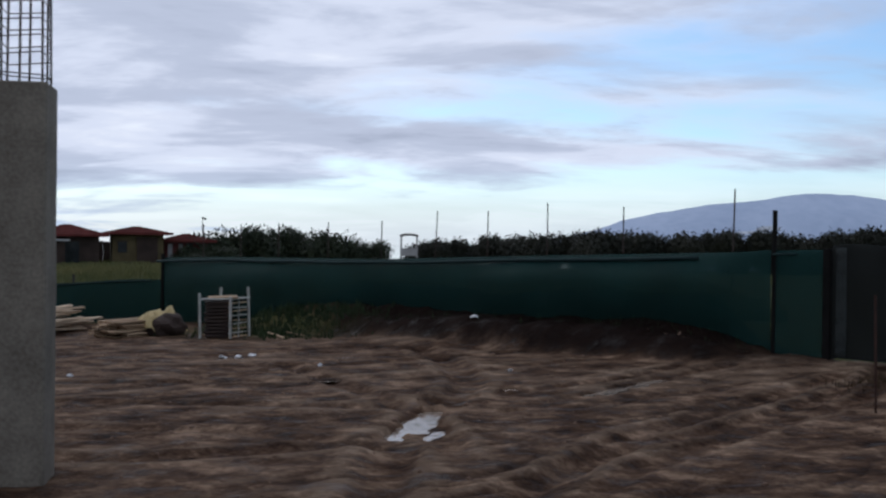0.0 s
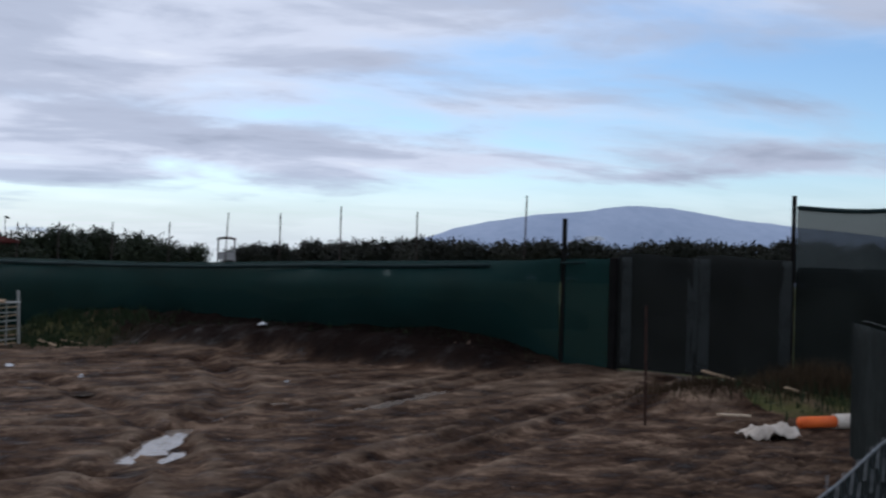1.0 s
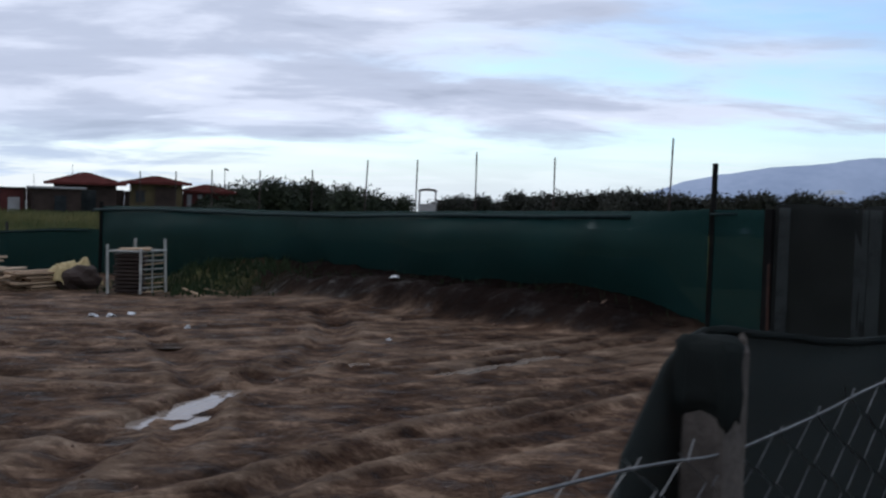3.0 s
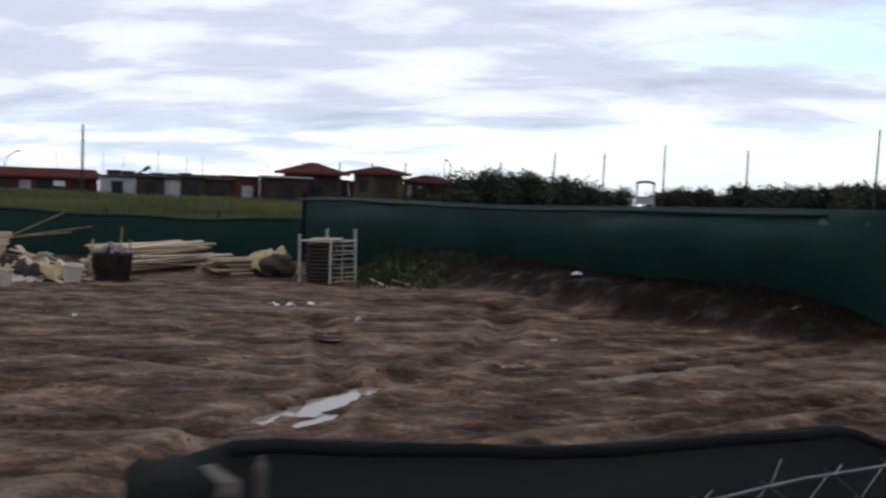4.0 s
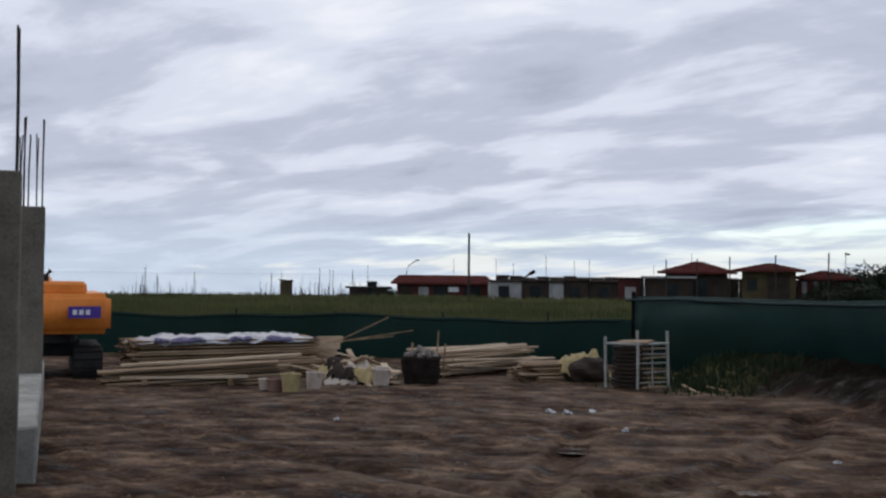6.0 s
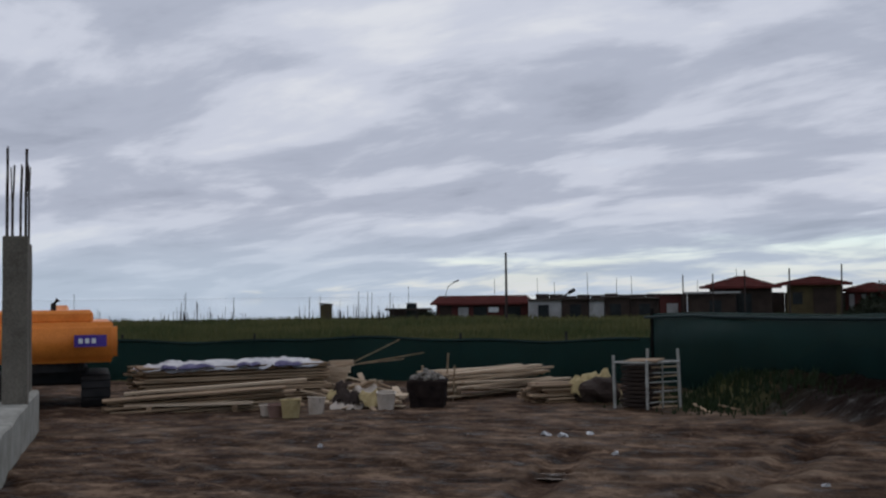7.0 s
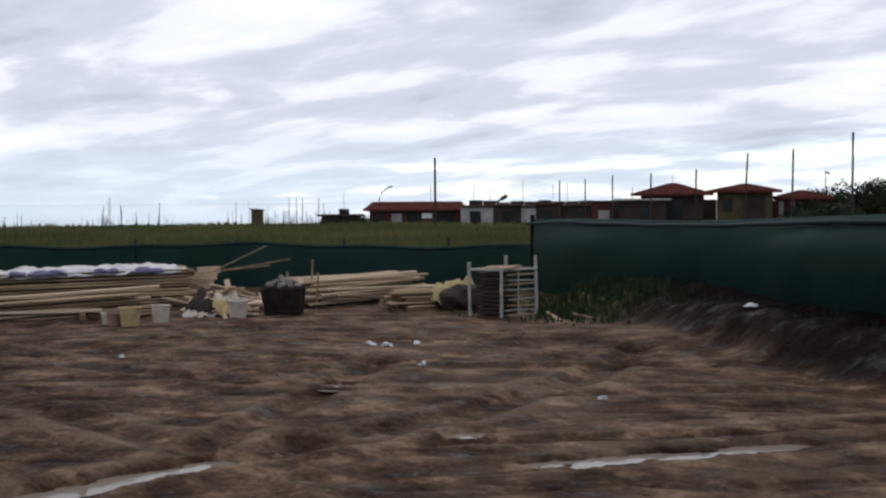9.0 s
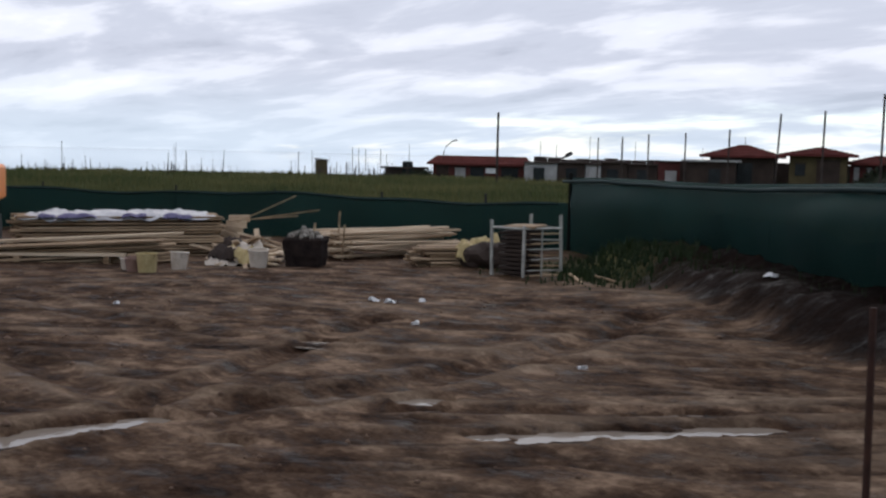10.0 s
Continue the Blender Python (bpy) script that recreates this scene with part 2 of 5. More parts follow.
def mud_material():
    m = bpy.data.materials.new("wet_mud")
    m.use_nodes = True
    nt = m.node_tree
    b = nt.nodes["Principled BSDF"]
    geo = nt.nodes.new("ShaderNodeNewGeometry")
    attr = nt.nodes.new("ShaderNodeAttribute")
    attr.attribute_name = "soil"

    def noise_node(scale, detail, rough=0.55, stretch=(1, 1, 1), rot=0.0):
        mp = nt.nodes.new("ShaderNodeMapping")
        mp.inputs["Scale"].default_value = stretch
        mp.inputs["Rotation"].default_value = (0, 0, rot)
        nt.links.new(geo.outputs["Position"], mp.inputs[0])
        n = nt.nodes.new("ShaderNodeTexNoise")
        n.inputs["Scale"].default_value, n.inputs["Detail"].default_value, n.inputs["Roughness"].default_value = scale, detail, rough
        nt.links.new(mp.outputs[0], n.inputs["Vector"])
        return n.outputs["Fac"]

    def ramp(v, stops):
        r = nt.nodes.new("ShaderNodeValToRGB")
        el = r.color_ramp.elements
        while len(el) < len(stops):
            el.new(0.5)
        for e, (p, c) in zip(el, stops):
            e.position, e.color = p, (*c, 1)
        nt.links.new(v, r.inputs[0])
        return r.outputs[0]

    def blend(f, a, c):
        mx = nt.nodes.new("ShaderNodeMix")
        mx.data_type = "RGBA"
        nt.links.new(f, mx.inputs["Factor"])
        nt.links.new(a, mx.inputs[6])
        nt.links.new(c, mx.inputs[7])
        return mx.outputs[2]

    def arith(op, a, c):
        n = nt.nodes.new("ShaderNodeMath")
        n.operation = op
        for i, v in enumerate((a, c)):
            if isinstance(v, (int, float)):
                n.inputs[i].default_value = v
            else:
                nt.links.new(v, n.inputs[i])
        return n.outputs[0]

    n_big = noise_node(0.55, 4)
    n_mid = noise_node(3.4, 9, 0.68, (0.75, 1.2, 1), radians(-33))
    n_fine = noise_node(21, 4, 0.6)
    n_lump = noise_node(1.6, 9, 0.66)
    both = arith("ADD", arith("ADD", arith("MULTIPLY", n_mid, 0.40), arith("MULTIPLY", n_lump, 0.48)), arith("MULTIPLY", n_fine, 0.12))
    # dark stops: wet soil, and the shaded sides of clods put into the colour
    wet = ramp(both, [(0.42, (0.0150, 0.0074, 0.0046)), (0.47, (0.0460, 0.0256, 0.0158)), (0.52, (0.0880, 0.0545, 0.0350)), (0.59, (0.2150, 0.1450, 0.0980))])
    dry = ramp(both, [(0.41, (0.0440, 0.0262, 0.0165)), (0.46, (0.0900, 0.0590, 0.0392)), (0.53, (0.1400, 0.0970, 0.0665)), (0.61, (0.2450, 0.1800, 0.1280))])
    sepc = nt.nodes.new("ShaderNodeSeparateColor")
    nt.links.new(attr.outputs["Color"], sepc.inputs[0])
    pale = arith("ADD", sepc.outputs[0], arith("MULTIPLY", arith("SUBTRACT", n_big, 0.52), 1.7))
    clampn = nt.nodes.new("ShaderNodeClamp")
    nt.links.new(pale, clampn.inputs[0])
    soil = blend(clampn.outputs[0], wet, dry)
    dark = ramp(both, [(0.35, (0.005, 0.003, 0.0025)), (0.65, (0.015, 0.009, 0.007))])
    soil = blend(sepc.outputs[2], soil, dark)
    turf = ramp(noise_node(1.3, 5), [(0.35, (0.034, 0.046, 0.014)), (0.65, (0.105, 0.105, 0.036))])
    soil = blend(sepc.outputs[1], soil, turf)
    nt.links.new(soil, b.inputs["Base Color"])
    mr = nt.nodes.new("ShaderNodeMapRange")
    mr.inputs["From Min"].default_value, mr.inputs["From Max"].default_value = 0.36, 0.58
    mr.inputs["To Min"].default_value, mr.inputs["To Max"].default_value = 0.5, 0.95
    ms = nt.nodes.new("ShaderNodeMapRange")
    ms.inputs["From Min"].default_value, ms.inputs["From Max"].default_value = 0.30, 0.46
    ms.inputs["To Min"].default_value, ms.inputs["To Max"].default_value = 0.10, 0.03
    nt.links.new(n_mid, ms.inputs["Value"])
    nt.links.new(ms.outputs[0], b.inputs["Specular IOR Level"])
    nt.links.new(n_mid, mr.inputs["Value"])
    nt.links.new(mr.outputs[0], b.inputs["Roughness"])
    bp = nt.nodes.new("ShaderNodeBump")
    bp.inputs["Strength"].default_value, bp.inputs["Distance"].default_value = 0.7, 0.04
    # crumbled clods
    vor = nt.nodes.new("ShaderNodeTexVoronoi")
    vor.feature = "SMOOTH_F1"
    vor.inputs["Scale"].default_value, vor.inputs["Detail"].default_value, vor.inputs["Smoothness"].default_value = 7.0, 2.0, 0.35
    warp = nt.nodes.new("ShaderNodeVectorMath")
    warp.operation = "ADD"
    nt.links.new(geo.outputs["Position"], warp.inputs[0])
    comb4 = nt.nodes.new("ShaderNodeCombineXYZ")
    for i in range(2):
        nt.links.new(arith("MULTIPLY", n_mid, 0.5), comb4.inputs[i])
    nt.links.new(comb4.outputs[0], warp.inputs[1])
    nt.links.new(warp.outputs[0], vor.inputs["Vector"])
    relief = arith("ADD", arith("MULTIPLY", n_mid, 0.8), arith("MULTIPLY", n_fine, 0.40))
    nt.links.new(arith("SUBTRACT", relief, arith("MULTIPLY", vor.outputs["Distance"], 0.75)), bp.inputs["Height"])
    nt.links.new(bp.outputs[0], b.inputs["Normal"])
    return m


def water_material(name, tint, rough, ripple=0.12):
    m = bpy.data.materials.new(name)
    m.use_nodes = True
    nt = m.node_tree
    b = nt.nodes["Principled BSDF"]
    b.inputs["Base Color"].default_value = (*tint, 1)
    b.inputs["Roughness"].default_value = rough
    b.inputs["IOR"].default_value = 1.33
    b.inputs["Specular IOR Level"].default_value = 0.6
    n = nt.nodes.new("ShaderNodeTexNoise")
    n.inputs["Scale"].default_value, n.inputs["Detail"].default_value = 9, 3
    geo = nt.nodes.new("ShaderNodeNewGeometry")
    nt.links.new(geo.outputs["Position"], n.inputs["Vector"])
    bp = nt.nodes.new("ShaderNodeBump")
    bp.inputs["Strength"].default_value, bp.inputs["Distance"].default_value = ripple, 0.01
    nt.links.new(n.outputs["Fac"], bp.inputs["Height"])
    nt.links.new(bp.outputs[0], b.inputs["Normal"])
    return m


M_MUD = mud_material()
M_PUDDLE = water_material("muddy_water", (0.20, 0.165, 0.135), 0.09, 0.4)
M_SEA = water_material("sea_water", (0.36, 0.41, 0.44), 0.03, 0.002)


# ---- building helpers ----
def part(name, bm, material, parent=None, label="", smooth=False):
    """Links a bmesh as one mesh object, under a thing or a part."""
    me = bpy.data.meshes.new(name)
    bm.to_mesh(me)
    bm.free()
    me.materials.append(material)
    if smooth:
        me.shade_smooth()
    ob = new(name, me)
    if parent is not None:
        ob.parent = parent
    if label:
        tagged(ob, label)
    return ob


def solid(name, verts, faces, material, parent=None, label="", smooth=False):
    """Links a mesh from computed vertices and faces."""
    me = bpy.data.meshes.new(name)
    me.from_pydata([tuple(v) for v in verts], [], [tuple(f) for f in faces])
    me.materials.append(material)
    if smooth:
        me.shade_smooth()
    ob = new(name, me)
    if parent is not None:
        ob.parent = parent
    if label:
        tagged(ob, label)
    return ob


def again(ob, m, parent=None):
    """Another object on the same mesh."""
    o = new(ob.name.split(".")[0], ob.data)
    o.parent = parent if parent is not None else ob.parent
    o.matrix_basis = m
    return o


def box(size, at=(0, 0, 0), turn=(0, 0, 0), bevel=0.0, bm=None):
    """A bevelled box of a size, its middle at a place, in a new or a given bmesh."""
    own = bm is None
    bm = bmesh.new() if own else bm
    made = bmesh.ops.create_cube(bm, size=1.0)["verts"]
    bmesh.ops.scale(bm, vec=size, verts=made)
    if bevel:
        edges = list({e for v in made for e in v.link_edges})
        bmesh.ops.bevel(bm, geom=edges, offset=bevel, segments=1, affect="EDGES")
    if own:
        bmesh.ops.transform(bm, matrix=pose(*at, *turn), verts=bm.verts)
    else:
        bmesh.ops.transform(bm, matrix=pose(*at, *turn), verts=[v for v in made if v.is_valid])
    return bm


def tube(points, radius, sides=6, taper=1.0):
    """A bmesh tube along points."""
    bm = bmesh.new()
    rings = []
    pts = [Vector(p) for p in points]
    for i, p in enumerate(pts):
        way = (pts[min(i + 1, len(pts) - 1)] - pts[max(i - 1, 0)]).normalized()
        ref = Vector((0, 0, 1)) if abs(way.z) < 0.9 else Vector((1, 0, 0))
        u = way.cross(ref).normalized()
        v = way.cross(u)
        r = radius * (1 + (taper - 1) * i / max(1, len(pts) - 1))
        rings.append([bm.verts.new(p + r * (math.cos(a) * u + math.sin(a) * v)) for a in (2 * math.pi * k / sides for k in range(sides))])
    for a, b in zip(rings, rings[1:]):
        for k in range(sides):
            bm.faces.new((a[k], a[(k + 1) % sides], b[(k + 1) % sides], b[k]))
    bm.faces.new(rings[0][::-1])
    bm.faces.new(rings[-1])
    return bm


def lathe(profile, sides=16):
    """A bmesh turned from (radius, height) pairs."""
    bm = bmesh.new()
    rings = [[bm.verts.new((r * math.cos(2 * math.pi * k / sides), r * math.sin(2 * math.pi * k / sides), z)) for k in range(sides)] for r, z in profile]
    for a, b in zip(rings, rings[1:]):
        for k in range(sides):
            bm.faces.new((a[k], a[(k + 1) % sides], b[(k + 1) % sides], b[k]))
    bm.faces.new(rings[0][::-1])
    bm.faces.new(rings[-1])
    return bm


def thing(name, at, label, category, group="", turn=0.0, kind=""):
    e = new(name)
    e.matrix_basis = pose(*at, 0, 0, turn)
    return tagged(e, label, category, group, kind)


# value noise on arrays
RNG = np.random.RandomState(7)
LATTICE = RNG.rand(256, 256)


def vnoise(x, y):
    xi, yi = np.floor(x).astype(int), np.floor(y).astype(int)
    fx, fy = x - xi, y - yi
    fx, fy = fx * fx * (3 - 2 * fx), fy * fy * (3 - 2 * fy)
    g = lambda a, b: LATTICE[a % 256, b % 256]
    return (g(xi, yi) * (1 - fx) + g(xi + 1, yi) * fx) * (1 - fy) + (g(xi, yi + 1) * (1 - fx) + g(xi + 1, yi + 1) * fx) * fy


def fbm(x, y, octaves=4, gain=0.5):
    s, a, t = 0, 1, 0
    for o in range(octaves):
        s, t, a = s + a * vnoise(x * 2**o + 17.3 * o, y * 2**o + 9.1 * o), t + a, a * gain
    return s / t - 0.5


def along(x, y, pts):
    """Distance to a polyline (signed to its left) and the length run along it."""
    best, sgn, run = np.full(np.shape(x), 1e9), np.zeros(np.shape(x)), np.zeros(np.shape(x))
    total = 0.0
    for (ax, ay), (bx, by) in zip(pts, pts[1:]):
        ux, uy = bx - ax, by - ay
        n = math.hypot(ux, uy)
        s = np.clip(((x - ax) * ux + (y - ay) * uy) / n**2, 0, 1)
        d = np.hypot(x - ax - s * ux, y - ay - s * uy)
        left = np.sign(ux * (y - ay) - uy * (x - ax))
        near = d < best
        best, sgn, run = np.where(near, d, best), np.where(near, left, sgn), np.where(near, total + s * n, run)
        total += n
    return best, sgn, run


def smooth01(v):
    v = np.clip(v, 0, 1)
    return v * v * (3 - 2 * v)


# ---- ground ----
FENCE_A = [(-6.31, 22.1), (-0.46, 18.05), (1.32, 16.45), (4.19, 14.3)]
FENCE_B = [(-19.5, 15.4), (-14.0, 19.6), (-10.0, 21.4), (-6.31, 22.1)]
# wheel ruts: polyline, half gauge, depth, width
RUTS = [
    ([(-0.75, 4.5), (-0.60, 8.2), (-0.44, 9.4), (-0.20, 10.4), (0.05, 11.6), (-0.1, 13.4), (-0.6, 15.6)], 0.0, 0.078, 0.19),
    ([(-0.1, 7.0), (-0.32, 8.87), (-0.87, 10.46), (-1.51, 11.92), (-2.3, 13.6)], 0.0, 0.070, 0.15),
    ([(0.1, 5.8), (0.92, 7.59), (1.55, 8.85), (2.7, 10.26), (3.34, 11.12), (4.4, 12.3)], 0.0, 0.072, 0.14),
    ([(-0.3, 5.8), (0.52, 7.06), (1.25, 8.08), (1.88, 8.64), (2.97, 9.8), (4.46, 11.82), (5.2, 12.9)], 0.0, 0.068, 0.13),
    ([(0.5, 6.0), (1.2, 7.3), (2.1, 8.5), (3.4, 10.0), (4.9, 11.7)], 0.0, 0.050, 0.12),
    ([(0.4, 9.7), (1.26, 10.9), (1.75, 11.6), (2.35, 12.4), (3.4, 13.3)], 0.0, 0.056, 0.13),
    ([(0.2, 10.6), (1.21, 11.7), (1.92, 12.5), (2.8, 13.4)], 0.0, 0.050, 0.11),
    ([(-4.5, 7.2), (-2.2, 7.4), (-0.9, 7.9), (-0.3, 8.7)], 0.0, 0.060, 0.15),
    ([(-6.5, 10.4), (-3.2, 10.0), (-0.9, 9.9), (0.6, 11.2)], 0.0, 0.050, 0.15),
    ([(-7.5, 11.8), (-4.4, 11.4), (-1.7, 11.9), (0.1, 12.9), (1.5, 14.2)], 0.0, 0.048, 0.144),
    ([(-8.0, 9.2), (-5.0, 8.7), (-2.2, 8.5), (-0.8, 7.9)], 0.0, 0.045, 0.144),
    ([(-7.0, 13.4), (-4.0, 13.2), (-1.5, 13.6), (0.6, 15.2)], 0.0, 0.040, 0.158),
]
# puddles: middle, half length, half width, bearing from +y to the right in degrees, water level
PUDDLES = [
    (-0.47, 9.15, 0.72, 0.15, 10, -0.045),
    (0.38, 11.30, 0.24, 0.11, 42, -0.038),
    (1.82, 11.62, 0.85, 0.14, 37, -0.036),
    (1.65, 12.10, 0.45, 0.06, 40, -0.040),
    (-1.65, 12.25, 0.28, 0.11, 60, -0.048),
    (0.40, 9.80, 0.14, 0.07, 60, -0.042),
]


def streaks(x, y, turn=57, seed=0.0):
    """Long low ridges that the machines left, and the narrow grooves between them."""
    ca, sa = math.cos(radians(turn)), math.sin(radians(turn))
    u, v = x * sa + y * ca + seed, -x * ca + y * sa + seed
    u, v = u + 0.8 * fbm(x * 0.3, y * 0.3, 2), v + 0.7 * fbm(x * 0.35 + 9, y * 0.35, 2) + 0.10 * fbm(x * 2.2, y * 2.2, 3)
    f = fbm(u * 0.22, v * 1.9, 4, 0.6)
    return f, np.exp(-((f / 0.026) ** 2)) * smooth01(0.5 + 3.5 * fbm(x * 0.5 + seed, y * 0.5 + 7, 2))


def height(x, y):
    """The yard's relief in metres."""
    x, y = np.asarray(x, float), np.asarray(y, float)
    yard = smooth01((26 - y) / 3) * smooth01((x + 24) / 4) * smooth01((16 - x) / 4) * smooth01((y + 6) / 3)
    z = -0.10 * smooth01((y - 10) / 8) * smooth01((2 - x) / 6) - 0.12 * smooth01((-x - 5) / 5)
    # drier rise towards the gate and the low mound before the bank
    z = z + 0.10 * np.exp(-(((x - 4.6) / 1.8) ** 2 + ((y - 13.4) / 1.6) ** 2))
    z = z + 0.10 * np.exp(-(((x + 0.9) / 2.2) ** 2 + ((y - 16.7) / 0.8) ** 2))
    # dark bank under the long net
    d, s, run = along(x, y, [(-4.6, 20.5), (-2.0, 18.75), (-0.5, 17.65), (1.4, 15.98), (4.1, 13.98)])
    bank = np.exp(-((d / 0.60) ** 4)) * smooth01(run / 1.6) * smooth01((11.3 - run) / 2.0)
    z = z + bank * (0.36 + 0.22 * fbm(x * 1.9, y * 1.9, 4))
    # spoil heap assumed behind the net, added to darken the net's lower part
    d2, s2, run2 = along(x, y, [(-3.4, 20.55), (-1.7, 19.35), (-0.1, 18.35), (1.7, 16.75), (4.2, 14.85)])
    z = z + np.exp(-((d2 / 0.40) ** 2)) * smooth01(run2 / 2.0) * smooth01((9.9 - run2) / 1.2) * (0.78 + 0.35 * fbm(x * 1.1, y * 1.1, 3))
    # spoil by the stake
    z = z + 0.16 * np.exp(-(((x - 4.95) / 0.9) ** 2 + ((y - 11.15) / 0.42) ** 2)) + 0.12 * np.exp(-(((x - 6.3) / 1.2) ** 2 + ((y - 11.0) / 0.8) ** 2))
    patchy = 0.35 + 1.5 * smooth01(fbm(x * 0.6 + 3, y * 0.6, 2) * 3 + 0.5)
    ridge, groove = streaks(x, y)
    ridge2, groove2 = streaks(x, y, 38, 31.0)
    rough = 0.030 * fbm(x * 0.55, y * 0.55, 3) + 0.040 * ridge - 0.042 * groove - 0.034 * groove2 + 0.014 * fbm(x * 2.3, y * 2.3, 4, 0.6) * patchy + 0.022 * (0.5 - np.abs(fbm(x * 5.3, y * 5.3, 4, 0.65)) * 2) * patchy
    clods = (np.maximum(0, fbm(x * 4.6 + 40, y * 4.6 + 11, 4, 0.6) - 0.19) * 0.30 + np.maximum(0, fbm(x * 8.3 + 4, y * 8.3 + 51, 2) - 0.24) * 0.20) * smooth01(0.4 + 4 * fbm(x * 0.7 + 13, y * 0.7, 2))
    z = z + 0.50 * (rough + clods) * (1 - 0.55 * np.exp(-(((x - 4.0) / 2.2) ** 2 + ((y - 12.6) / 1.5) ** 2)))
    for pts, gauge, deep, wide in RUTS:
        d, s, run = along(x, y, pts)
        wob = d * s + 0.22 * fbm(run * 0.45 + deep * 999, run * 0 + 3.3, 2) + 0.10 * fbm(x * 2.1, y * 2.1, 3)
        end = smooth01(run / 1.0)
        lugs = (0.014 if deep > 0.075 else 0.0) * np.sin(run * 33 + 2 * fbm(x * 2, y * 2, 2))
        z = z + end * 0.62 * (-deep * np.exp(-((wob / wide) ** 4)) + 0.34 * deep * (0.7 + 1.0 * fbm(x * 2.6 + 31, y * 2.6, 4)) * np.exp(-(((np.abs(wob) - 1.6 * wide) / (0.6 * wide)) ** 2)) + lugs * np.exp(-((wob / wide) ** 4)))
    for cx, cy, hl, hw, bearing, level in PUDDLES:
        a = radians(bearing)
        p, q = (x - cx) * math.sin(a) + (y - cy) * math.cos(a), -(x - cx) * math.cos(a) + (y - cy) * math.sin(a)
        q = q + 0.10 * fbm(x * 1.7 + 5, y * 1.7, 3)
        e = (np.abs(p) / hl) ** 2.5 + (np.abs(q) / hw) ** 2 + 3.0 * fbm(x * 4.2, y * 4.2, 5, 0.66)
        near = smooth01((4.5 - e) / 3.5)
        z = z * (1 - 0.7 * near) + (level - 0.03 - z * (1 - 0.7 * near)) * smooth01((1.55 - e) / 0.9)
        z = z + np.where(e < 1.6, 0.040 * np.maximum(0, np.sin(p * 17 + q * 9 + 3 * fbm(x * 2, y * 2, 2))) ** 2 * smooth01(0.6 + 2.5 * fbm(x * 1.6 + 7, y * 1.6, 2)), 0)
    z = z * yard
    # the shore falls away behind the dunes
    away = np.hypot(x - 4.8, y - 5.7)
    z = z + 0.22 * smooth01((away - 26) / 26) * smooth01((6 - x) / 8) - 2.6 * smooth01((away - 67) / 22) * smooth01((y + 40) / 40)
    return z


def ground_height(x, y):
    return float(height(np.array([x]), np.array([y]))[0])


def graded(lo, hi, step, far_lo, far_hi):
    mid_part = np.arange(lo, hi, step)
    grow = lambda n: step * np.cumsum(1.16 ** np.arange(1, n + 1))
    up = grow(72)
    right = hi + up[up < far_hi - hi]
    left = lo - up[up < lo - far_lo]
    return np.concatenate([[far_lo], left[::-1], mid_part, right, [far_hi]])


